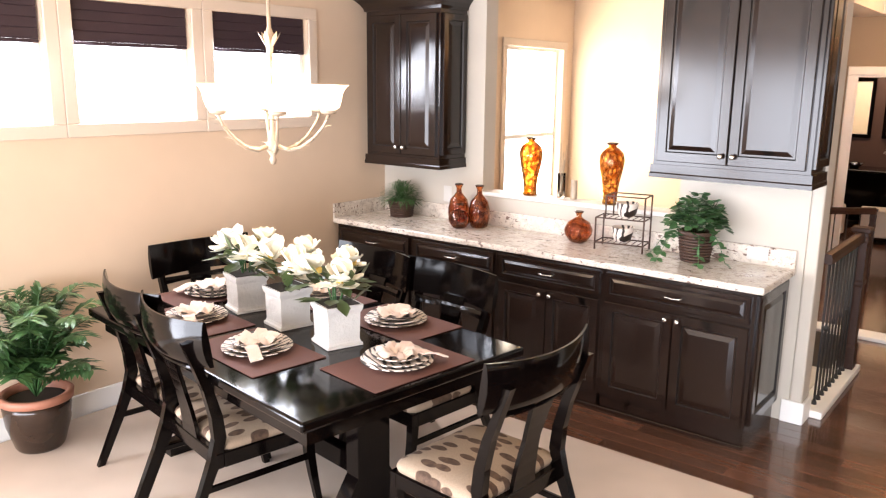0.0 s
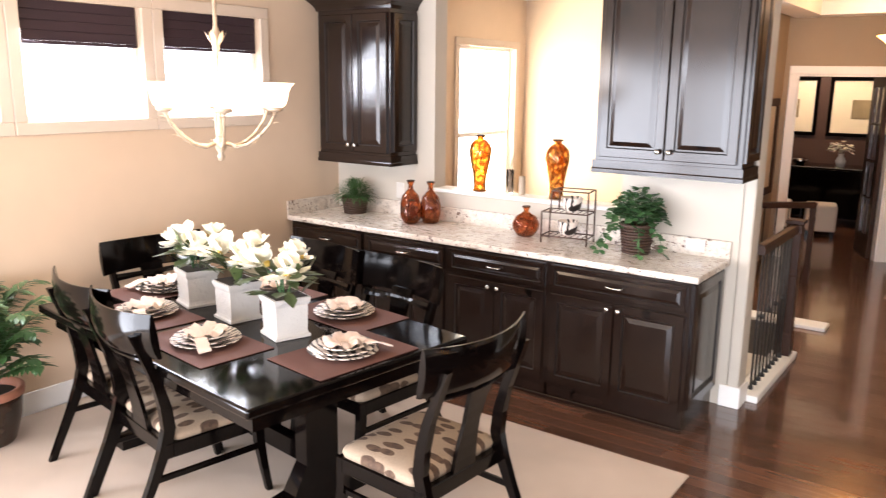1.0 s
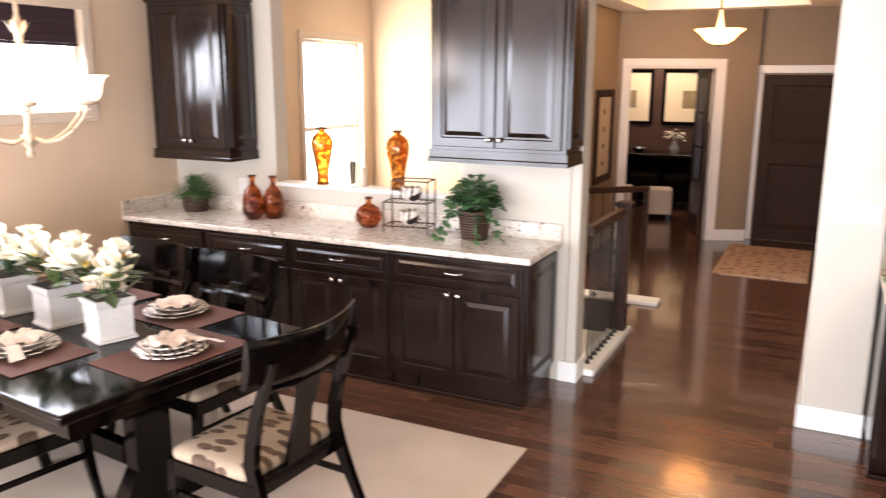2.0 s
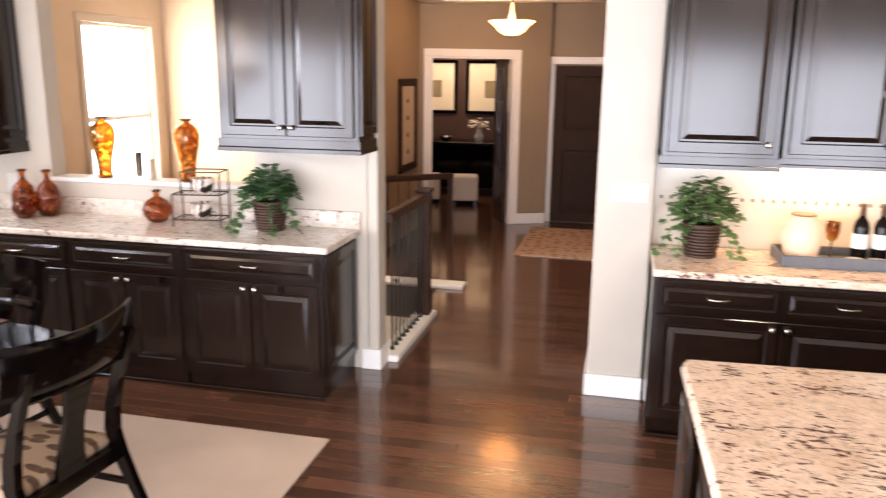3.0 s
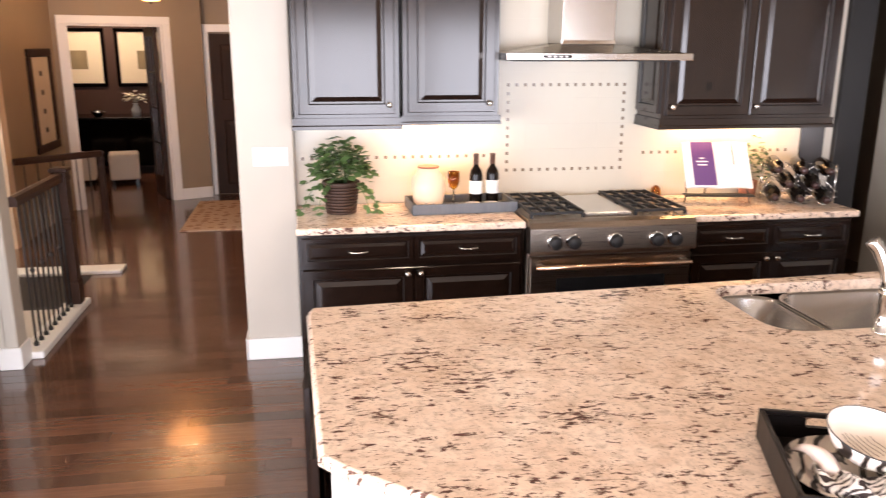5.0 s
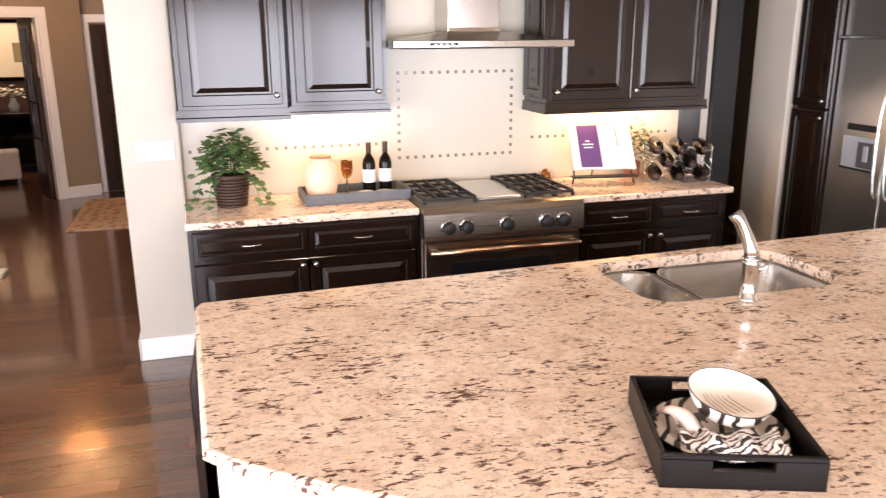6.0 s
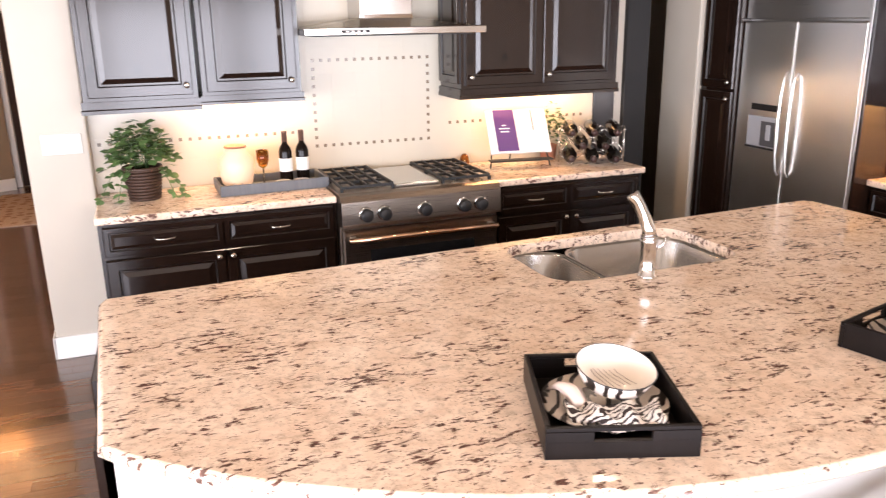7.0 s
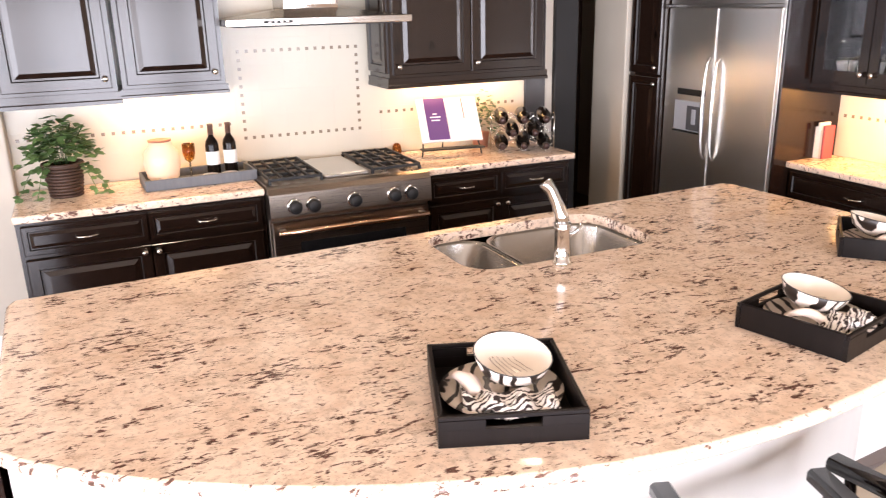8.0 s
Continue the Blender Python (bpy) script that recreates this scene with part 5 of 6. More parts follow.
# chandelier
FROST = glow("lit_frosted_glass", (1.0, 0.78, 0.52), 2.4)
FROST.node_tree.nodes["Principled BSDF"].inputs["Base Color"].default_value = (0.75, 0.58, 0.42, 1)
IVORY = paint("ivory_gilt_metal", (0.40, 0.31, 0.22), 0.4, 0.25)
CHX, CHY = -3.527, -2.322
ch = thing("chandelier", "ivory metal chandelier with lit frosted glass bell shades", "chandelier", pose(CHX, CHY, 0))
part("canopy", lathe(bmesh.new(), [(0.07, ZC - 0.035), (0.06, ZC - 0.001)], 20), IVORY, ch)
bm = bmesh.new()
for i in range(12):
    z = 2.30 + i * 0.038
    pts = [(0.012 * math.cos(a) * (1 if i % 2 else 0), 0.012 * math.cos(a) * (0 if i % 2 else 1), z + 0.022 * math.sin(a)) for a in [2 * math.pi * k / 10 for k in range(11)]]
    tube(bm, pts, 0.0032, 5, caps=False)
part("chain", bm, IVORY, ch)
part("column", lathe(bmesh.new(), [(0.0, 1.535), (0.012, 1.54), (0.018, 1.56), (0.010, 1.575), (0.028, 1.60), (0.033, 1.625), (0.018, 1.655), (0.010, 1.70), (0.009, 2.0), (0.016, 2.06), (0.021, 2.12), (0.009, 2.16), (0.009, 2.30)], 18), IVORY, ch)
bm = bmesh.new()
for k in range(6):
    a = k * math.pi / 3
    leaf(bm, Vector((0.015 * math.cos(a), 0.015 * math.sin(a), 2.07)), Vector((0.55 * math.cos(a), 0.55 * math.sin(a), 1)), Vector((math.cos(a), math.sin(a), 0)), 0.078, 0.026, 0.0)
part("leaf_collar", bm, IVORY, ch)
for k in range(6):
    a = k * math.pi / 3 + 0.45
    ca, sa = math.cos(a), math.sin(a)
    pts = [(r_ * ca, r_ * sa, z_) for r_, z_ in ((0.03, 1.62), (0.08, 1.605), (0.14, 1.62), (0.20, 1.66), (0.25, 1.715), (0.27, 1.75), (0.28, 1.775))]
    arm = part("arm", tube(bmesh.new(), pts, 0.009, 8, taper=[0.010, 0.008, 0.0075, 0.007, 0.0065, 0.0065, 0.009]), IVORY, ch)
    for q, s_ in ((1, -1), (2, 1), (3, -1), (4, 1), (5, -1)):
        bm = bmesh.new()
        leaf(bm, Vector(pts[q]), Vector((ca * 0.8 - s_ * sa, sa * 0.8 + s_ * ca, 0.5)), Vector((0, 0, 1)), 0.060, 0.024, 0.2)
        part("leaf", bm, IVORY, arm)
    part("cup", lathe(bmesh.new(), [(0.012, 1.772), (0.036, 1.780), (0.038, 1.792), (0.02, 1.796)], 14, Matrix.Translation((0.28 * ca, 0.28 * sa, 0))), IVORY, ch)
    part("shade", lathe(bmesh.new(), [(0.030, 1.793), (0.048, 1.805), (0.058, 1.835), (0.062, 1.862), (0.074, 1.888), (0.092, 1.905), (0.088, 1.905), (0.070, 1.886), (0.058, 1.862), (0.054, 1.835), (0.044, 1.808), (0.028, 1.797)], 24, Matrix.Translation((0.28 * ca, 0.28 * sa, 0)), caps=False), FROST, ch, "lit frosted glass bell shade", True)
lamp("chandelier_light", "POINT", pose(CHX, CHY, 2.02), 20, (1.0, 0.74, 0.48), 0.25)

# palm in a brown pot by the wall
PALMG = paint("glossy_palm_green", (0.055, 0.125, 0.040), 0.30, 0.55)
p = thing("potted_palm", "green palm in a glossy brown pot", "plant", pose(-4.68, -3.0, 0.012))
part("pot", lathe(bmesh.new(), [(0.0, 0), (0.112, 0), (0.122, 0.015), (0.158, 0.14), (0.168, 0.235), (0.164, 0.265), (0.146, 0.265), (0.141, 0.24), (0, 0.24)], 32, caps=False), TERRA, p, "", True)
part("rim", lathe(bmesh.new(), [(0.162, 0.262), (0.180, 0.265), (0.184, 0.298), (0.172, 0.307), (0.150, 0.302), (0.148, 0.262)], 32, caps=False), RIM, p, "terracotta rim", True)
part("soil", lathe(bmesh.new(), [(0, 0.265), (0.149, 0.265)], 24, caps=False), SOIL, p)
rng = random.Random(5)
for k in range(54):
    a = rnd(rng, 0, 6.28)
    ln, up = rnd(rng, 0.16, 0.37), rnd(rng, 0.20, 0.66)
    if math.cos(a) < -0.2:
        ln *= 0.55
    pts = []
    for q in range(7):
        f = q / 6
        pts.append(Vector((ln * f * math.cos(a), ln * f * math.sin(a), 0.275 + up * (f * 1.9 - 1.05 * f * f))))
    bm = tube(bmesh.new(), pts, 0.004, 5, taper=[0.005, 0.005, 0.004, 0.004, 0.003, 0.002, 0.0015])
    for q in range(1, 17):
        f = 0.20 + 0.80 * q / 16
        i0 = min(5, int(f * 6))
        c = pts[i0].lerp(pts[i0 + 1], f * 6 - i0)
        d = (pts[i0 + 1] - pts[i0]).normalized()
        s_ = d.cross(Vector((0, 0, 1))).normalized()
        for sg in (-1, 1):
            leaf(bm, c, d * rnd(rng, 0.6, 1.0) + s_ * sg + Vector((0, 0, rnd(rng, 0.0, 0.3))), Vector((0, 0, 1)), 0.15 * (1.15 - 0.6 * f) * rnd(rng, 0.85, 1.15), 0.024, 0.35)
    part("frond", bm, PALMG, p)

# things on the buffet
CT = 0.915
p = thing("fern_plant", "fine green fern in a dark wicker basket", "plant", pose(-4.56, -0.25, CT))
basket(p, 0.075, 0.095, 0.12, 7)
rng = random.Random(9)
bm = bmesh.new()
for k in range(1150):
    a = rnd(rng, 0, 6.28)
    el = rnd(rng, 0.05, 1.45)
    d = Vector((math.cos(a) * math.cos(el), math.sin(a) * math.cos(el), math.sin(el)))
    leaf(bm, Vector((0, 0, 0.12)) + d * rnd(rng, 0.0, 0.13), d + Vector((rnd(rng, -0.5, 0.5), rnd(rng, -0.5, 0.5), rnd(rng, -0.2, 0.4))), Vector((0, 0, 1)), rnd(rng, 0.05, 0.11), 0.0065, 0.5)
part("fronds", bm, GREEN3, p)


def turned(name, label, cat, m, prof, mat, wall_=0.006, lip=None, n=28):
    t_ = thing(name, label, cat, m)
    inner = [(max(0.001, r_ - wall_), z_ if i else z_ + wall_) for i, (r_, z_) in enumerate(prof)]
    bm = lathe(bmesh.new(), [(0, prof[0][1])] + prof + inner[::-1] + [(0, prof[0][1] + wall_)], n, caps=False)
    part("body", bm, mat, t_, "", True)
    if lip:
        r_, z_ = prof[-1]
        part("lip", lathe(bmesh.new(), [(r_ - 0.006, z_ - 0.004), (r_ + 0.003, z_ - 0.006), (r_ + 0.004, z_ + 0.001), (r_ - 0.002, z_ + 0.004), (r_ - 0.008, z_ + 0.001)], 20), lip, t_, "dark rolled lip", True)
    return t_


LIPG = material("dark_brown_glass_lip", (0.035, 0.014, 0.007), 0.12)
BOTTLE = [(0.045, 0), (0.062, 0.01), (0.075, 0.07), (0.076, 0.13), (0.062, 0.19), (0.032, 0.225), (0.020, 0.24), (0.018, 0.27), (0.030, 0.295), (0.028, 0.30)]
ROUND = [(0.035, 0), (0.06, 0.012), (0.088, 0.055), (0.092, 0.09), (0.07, 0.135), (0.030, 0.16), (0.018, 0.17), (0.018, 0.185), (0.028, 0.20), (0.026, 0.204)]
TALL = [(0.048, 0), (0.050, 0.015), (0.046, 0.05), (0.055, 0.13), (0.078, 0.24), (0.084, 0.29), (0.074, 0.335), (0.045, 0.365), (0.026, 0.375), (0.024, 0.385), (0.038, 0.395), (0.036, 0.399)]
turned("glass_bottle", "tall red brown glass bottle vase", "vase", pose(-3.995, -0.27, CT), BOTTLE, BROWNG, lip=LIPG)
turned("glass_bottle", "tall red brown glass bottle vase", "vase", pose(-3.835, -0.24, CT), BOTTLE, BROWNG, lip=LIPG)
turned("round_vase", "squat red brown glass vase", "vase", pose(-3.92, -0.36, CT) @ Matrix.Scale(0.85, 4), ROUND, BROWNG, lip=LIPG)
turned("round_vase", "squat amber red glass vase with a small neck", "vase", pose(-3.04, -0.24, CT), ROUND, BROWNG, lip=LIPG)
turned("amber_vase", "tall mottled amber glass vase on the ledge", "vase", pose(-3.57, 0.0, PZ), TALL, AMBERG, lip=LIPG)
turned("amber_vase", "tall mottled amber glass vase on the ledge", "vase", pose(-2.95, 0.0, PZ), TALL, AMBERG, lip=LIPG)
CLEAR = glass("clear_cylinder_glass", (0.95, 0.95, 0.93), 0.0, 1.2)
TANC = paint("tan_candle_wax", (0.42, 0.33, 0.24), 0.5, 0.1)
for x_, h_, r_ in ((-3.235, 0.13, 0.022),):
    turned("candle_stick", "slim tan pillar candle on the ledge", "candle", pose(x_, 0.03, PZ), [(r_, 0), (r_ * 1.04, 0.01), (r_, h_)], TANC, 0.004, n=16)

tw_ = thing("twig_vase", "slim clear glass with pale dried twigs on the ledge", "vase", pose(-3.335, 0.03, PZ))
part("glass", lathe(bmesh.new(), [(0.0, 0.0), (0.026, 0.0), (0.028, 0.17), (0.025, 0.17), (0.023, 0.008), (0.0, 0.008)], 18, caps=False), CLEAR, tw_, "clear cylinder glass", True)
rng = random.Random(31)
for k in range(7):
    a = k * 0.9
    q = rnd(rng, 0.015, 0.05)
    h_ = rnd(rng, 0.24, 0.42)
    part("twig", tube(bmesh.new(), [(0.008 * math.cos(a), 0.008 * math.sin(a), 0.01), (q * 0.5 * math.cos(a + 0.4), q * 0.5 * math.sin(a + 0.4), h_ * 0.5), (q * math.cos(a), q * math.sin(a), h_)], 0.003, 5, taper=[0.0035, 0.003, 0.0015]), TANC, tw_)

# tiered stand with two zebra bowls
p = thing("tiered_stand", "dark metal two tier serving stand", "stand", pose(-2.73, -0.24, CT, 0, 0, 10))
for z_, x0, x1 in ((0.045, -0.15, 0.15), (0.20, -0.15, 0.15), (0.34, -0.09, 0.15)):
    bm = bmesh.new()
    for y_ in (-0.085, 0.085):
        tube(bm, [(x0, y_, z_), (x1, y_, z_)], 0.0045, 6)
    for x_ in (x0, x1):
        tube(bm, [(x_, -0.085, z_), (x_, 0.085, z_)], 0.0045, 6)
    if z_ < 0.3:
        for k in range(1, 8):
            tube(bm, [(x0 + (x1 - x0) * k / 8, -0.085, z_), (x0 + (x1 - x0) * k / 8, 0.085, z_)], 0.0025, 5)
    part("shelf" if z_ < 0.3 else "top_rail", bm, WICKER, p)
for x_, z1 in ((-0.15, 0.20), (0.15, 0.34)):
    for y_ in (-0.085, 0.085):
        part("post", tube(bmesh.new(), [(x_, y_, 0), (x_, y_, z1)], 0.0055, 6), WICKER, p)
for y_ in (-0.085, 0.085):
    part("post", tube(bmesh.new(), [(-0.09, y_, 0.20), (-0.09, y_, 0.34)], 0.0055, 6), WICKER, p)
for z_, x_ in ((0.2055, 0.02), (0.0505, 0.0)):
    b = turned("zebra_bowl", "zebra striped bowl on the tiered stand", "bowl", pose(-2.73, -0.24, CT, 0, 0, 10) @ pose(x_, 0, z_), [(0.04, 0), (0.055, 0.02), (0.068, 0.075), (0.070, 0.09)], ZEBRA, 0.004)


def ivy(m, seed, r, h, tails, green=None, size=1.0):
    p_ = thing("ivy_plant", "green ivy trailing from a dark wicker basket", "plant", m)
    basket(p_, 0.074, 0.097, 0.175, 10)
    part("leaves", bush(seed, int(330 / size ** 1.5), r * 0.86, h * 0.90, 0.175, 0.064 * size, 0.056 * size, 0.22), green or GREEN2, p_, "green ivy leaves")
    part("stem", stems(seed, 16, r * 0.9, 0.14, 0.15 + h * 0.8, 0.0022), GREEN, p_)
    rng = random.Random(seed + 1)
    for a, ln in tails:
        bm = bmesh.new()
        pts = [Vector((0.09 * math.cos(a), 0.09 * math.sin(a), 0.17))]
        for q in range(1, 7):
            f = q / 6
            pts.append(Vector(((0.09 + ln * f) * math.cos(a), (0.09 + ln * f) * math.sin(a), max(0.02, 0.17 + 0.05 * f - 0.22 * f * f))))
        tube(bm, pts, 0.002, 5)
        for q in pts[1:]:
            for s_ in range(3):
                leaf(bm, q, Vector((rnd(rng, -1, 1), rnd(rng, -1, 1), rnd(rng, -0.4, 0.5))), Vector((0, -0.3, 1)), 0.05 * size, 0.045 * size, 0.3)
        part("tendril", bm, green or GREEN2, p_)
    return p_


ivy(pose(-2.255, -0.26, CT), 3, 0.185, 0.25, ((3.4, 0.17), (3.9, 0.14), (-0.3, 0.12), (-1.1, 0.09)), None, 0.84)
PLASTIC = material("white_plastic", (0.62, 0.60, 0.56), 0.4)
o = thing("wall_outlet", "white double wall outlet on the upstand", "outlet", pose(-1.95, BW - 0.0225, 0.975))
part("plate", bx(-0.06, 0.06, -0.006, 0, -0.038, 0.038, bev=0.002), PLASTIC, o)
for s_ in (-1, 1):
    part("socket", bx(s_ * 0.028 - 0.016, s_ * 0.028 + 0.016, -0.008, -0.0065, -0.022, 0.022), WHITE, o)
o = thing("wall_outlet", "white wall outlet behind the vases", "outlet", pose(-4.25, BW - 0.002, 1.10))
part("plate", bx(-0.038, 0.038, -0.006, 0, -0.06, 0.06, bev=0.002), PLASTIC, o)
o = thing("switch_plate", "white four gang light switch plate on the pier", "switch", pose(-0.137, -0.136, 1.225))
part("plate", bx(-0.10, 0.10, -0.007, 0, -0.055, 0.055, bev=0.002), PLASTIC, o)
for k in range(4):
    part("rocker", bx(-0.086 + k * 0.046, -0.052 + k * 0.046, -0.011, -0.0075, -0.033, 0.033, bev=0.002), WHITE, o)

# ---- things along the range wall ----
ivy(pose(0.25, -0.26, CT), 8, 0.205, 0.285, ((3.3, 0.14), (3.9, 0.10), (-0.25, 0.13), (-0.7, 0.12)), paint("light_ivy_green", (0.105, 0.185, 0.060), 0.42, 0.5), 0.78)
p = thing("serving_tray", "grey blue wooden serving tray with raised sides", "tray", pose(0.94, -0.25, CT, 0, 0, 2))
part("base", bx(-0.295, 0.295, -0.135, 0.135, 0.0, 0.012), GREYT, p)
for x0, x1, y0, y1 in ((-0.305, 0.305, -0.15, -0.136), (-0.305, 0.305, 0.136, 0.15), (-0.305, -0.291, -0.135, 0.135), (0.291, 0.305, -0.135, 0.135)):
    part("side", bx(x0, x1, y0, y1, 0.0, 0.06, bev=0.003), GREYT, p)
WINE = material("dark_wine_glass", (0.006, 0.004, 0.003), 0.14, spec=0.16)
DARKFOIL = material("dark_red_foil", (0.030, 0.010, 0.009), 0.35)
FOIL = material("brown_foil", (0.10, 0.055, 0.04), 0.4)
LABEL = paint("white_label_paper", (0.80, 0.79, 0.76), 0.7, 0.03)
BPROF = [(0.0, 0), (0.037, 0.0), (0.038, 0.008), (0.038, 0.185), (0.032, 0.21), (0.016, 0.235), (0.0145, 0.25), (0.0145, 0.296), (0.016, 0.298), (0.016, 0.305), (0, 0.306)]


def wine(m, label=True):
    b_ = thing("wine_bottle", "dark wine bottle with a white label" if label else "dark wine bottle lying in the rack", "bottle", m, "wine bottles")
    part("body", lathe(bmesh.new(), BPROF, 20, caps=False), WINE, b_, "", True)
    part("capsule", lathe(bmesh.new(), [(0.0155, 0.245), (0.0155, 0.296), (0.0168, 0.2975), (0.0168, 0.306), (0, 0.3075)], 16), FOIL if label else DARKFOIL, b_, "brown foil capsule" if label else "dark red foil capsule", True)
    if label:
        part("label", lathe(bmesh.new(), [(0.0385, 0.075), (0.0387, 0.076), (0.0387, 0.150), (0.0385, 0.151)], 20, caps=False), LABEL, b_, "white paper label", True)
    return b_


wine(pose(1.035, -0.24, CT + 0.013))
wine(pose(1.135, -0.23, CT + 0.013))
CANDLE = glow("lit_candle_jar", (1.0, 0.55, 0.28), 0.45)
CANDLE.node_tree.nodes["Principled BSDF"].inputs["Base Color"].default_value = (0.55, 0.44, 0.34, 1)
t = thing("candle_jar", "lit frosted glass candle jar on the tray", "candle", pose(0.755, -0.235, CT + 0.013))
part("jar", lathe(bmesh.new(), [(0.0, 0), (0.055, 0.0), (0.085, 0.03), (0.10, 0.11), (0.095, 0.17), (0.065, 0.205), (0.06, 0.23)], 28), CANDLE, t, "", True)
part("rim", lathe(bmesh.new(), [(0.062, 0.231), (0.064, 0.24), (0.055, 0.241)], 24), RIM, t, "brown rim", True)
t = thing("wine_goblet", "amber glass goblet on the tray", "glass", pose(0.908, -0.21, CT + 0.013))
part("foot", lathe(bmesh.new(), [(0.0, 0), (0.034, 0.0), (0.030, 0.004), (0.006, 0.008), (0.005, 0.09), (0.0, 0.092)], 18), CLEAR, t, "", True)
part("cup", lathe(bmesh.new(), [(0.004, 0.092), (0.026, 0.11), (0.036, 0.145), (0.036, 0.20), (0.034, 0.20), (0.034, 0.146), (0.024, 0.113), (0.0, 0.096)], 20, caps=False), AMBERG, t, "amber glass cup", True)
t = thing("shell_ornament", "cream shell shaped ornament in the tray", "ornament", pose(0.745, -0.345, CT + 0.013))
bm = bmesh.new()
rng = random.Random(4)
for k in range(18):
    a = rnd(rng, 0, 6.28)
    leaf(bm, Vector((0, 0, 0.012)), Vector((math.cos(a) * 1.2, 0.5 * math.sin(a), rnd(rng, 0.2, 0.9))), Vector((0, 0, 1)), rnd(rng, 0.05, 0.085), 0.05, 0.2)
part("shell", bm, NAPKIN, t)
for x_ in (1.0, 1.11):
    turned("small_bowl", "small pale bowl in the tray", "bowl", pose(x_, -0.325, CT + 0.013), [(0.025, 0), (0.036, 0.012), (0.042, 0.035)], CERAMIC, 0.004)
turned("salt_jar", "small amber ornament behind the range", "ornament", pose(2.24, -0.06, CT), [(0.03, 0), (0.034, 0.02), (0.026, 0.055), (0.012, 0.07)], AMBERG, 0.004)

# cookbook on an iron easel
p = thing("book_easel", "black iron cookbook easel", "stand", pose(2.54, -0.24, CT, 0, 0, -10))
bm = tube(bmesh.new(), [(-0.20, -0.07, 0.0), (-0.19, -0.06, 0.05), (-0.16, 0.09, 0.24)], 0.005, 6)
part("leg", bm, IRON, p)
part("leg", tube(bmesh.new(), [(0.20, -0.07, 0.0), (0.19, -0.06, 0.05), (0.16, 0.09, 0.24)], 0.005, 6), IRON, p)
part("leg", tube(bmesh.new(), [(0, 0.09, 0.24), (0, 0.19, 0.0)], 0.005, 6), IRON, p)
part("ledge", bx(-0.21, 0.21, -0.12, -0.05, 0.045, 0.055, bev=0.003), IRON, p)
part("cross_bar", tube(bmesh.new(), [(-0.16, 0.09, 0.24), (0.16, 0.09, 0.24)], 0.004, 6), IRON, p)
EM = pose(2.54, -0.24, CT, 0, 0, -10) @ pose(0, -0.085, 0.088, -36) @ Matrix.Scale(0.94, 4)
PURPLE = paint("purple_page", (0.10, 0.035, 0.17), 0.5, 0.1)
PAGE = paint("white_page", (0.86, 0.85, 0.84), 0.6, 0.02)
bk = thing("cookbook", "open cookbook with a purple page", "book", EM)
for s_ in (-1, 1):
    bm = bmesh.new()
    st = []
    for k in range(8):
        u = k / 7
        st.append([Vector((s_ * u * 0.212, -0.012 * math.sin(u * 3.0) - 0.018 + dy, z_)) for dy, z_ in ((0, 0.0), (0.018, 0.0), (0.018, 0.33), (0, 0.33))])
    part("page_block", sweep(bm, st), PAGE, bk)
bm = bmesh.new()
part("colour_page", bx(-0.165, -0.02, -0.0345, -0.0325, 0.01, 0.325), PURPLE, bk, "purple printed page")
for k, w_ in enumerate((0.03, 0.075, 0.06)):
    part("text_bar", bx(-0.10 - w_ / 2, -0.10 + w_ / 2, -0.0356, -0.0347, 0.20 - k * 0.024, 0.208 - k * 0.024), PAGE, bk)
part("ribbon", bx(0.10, 0.106, -0.0355, -0.0325, 0.16, 0.32), RIM, bk)
t = thing("herb_plant", "small green sprig behind the cookbook", "plant", pose(2.83, -0.12, CT))
part("pot", lathe(bmesh.new(), [(0.0, 0), (0.05, 0), (0.06, 0.10), (0, 0.10)], 18), RIM, t)
part("leaves", bush(21, 170, 0.12, 0.30, 0.09, 0.045, 0.026, 0.3), GREEN2, t)

# wave wine rack with bottles
WM = pose(3.03, -0.34, CT, 0, 0, -26)
t = thing("wine_rack", "wavy silver metal wine rack", "rack", WM)
for k, z_ in enumerate((0.03, 0.115, 0.20)):
    bm = bmesh.new()
    for y_ in (-0.08, 0.08):
        pts = []
        for i in range(33):
            u = i / 32
            pts.append((-0.21 + 0.42 * u, y_, z_ + 0.028 * math.cos(2 * math.pi * 3 * u + (math.pi if k == 1 else 0))))
        tube(bm, pts, 0.0028, 6)
    part("wave", bm, NICKEL, t)
for x_ in (-0.21, 0.21):
    part("upright", tube(bmesh.new(), [(x_, 0.0, 0.0), (x_, 0.0, 0.24)], 0.005, 6), NICKEL, t)
for k, z_, xs in ((0, 0.048, (-0.14, 0.0, 0.14)), (1, 0.132, (-0.07, 0.07)), (2, 0.216, (-0.14, 0.0, 0.14))):
    for x_ in xs:
        wine(WM @ pose(x_, 0.13, z_ + 0.006, 90) @ Matrix.Scale(1.16, 4), False)

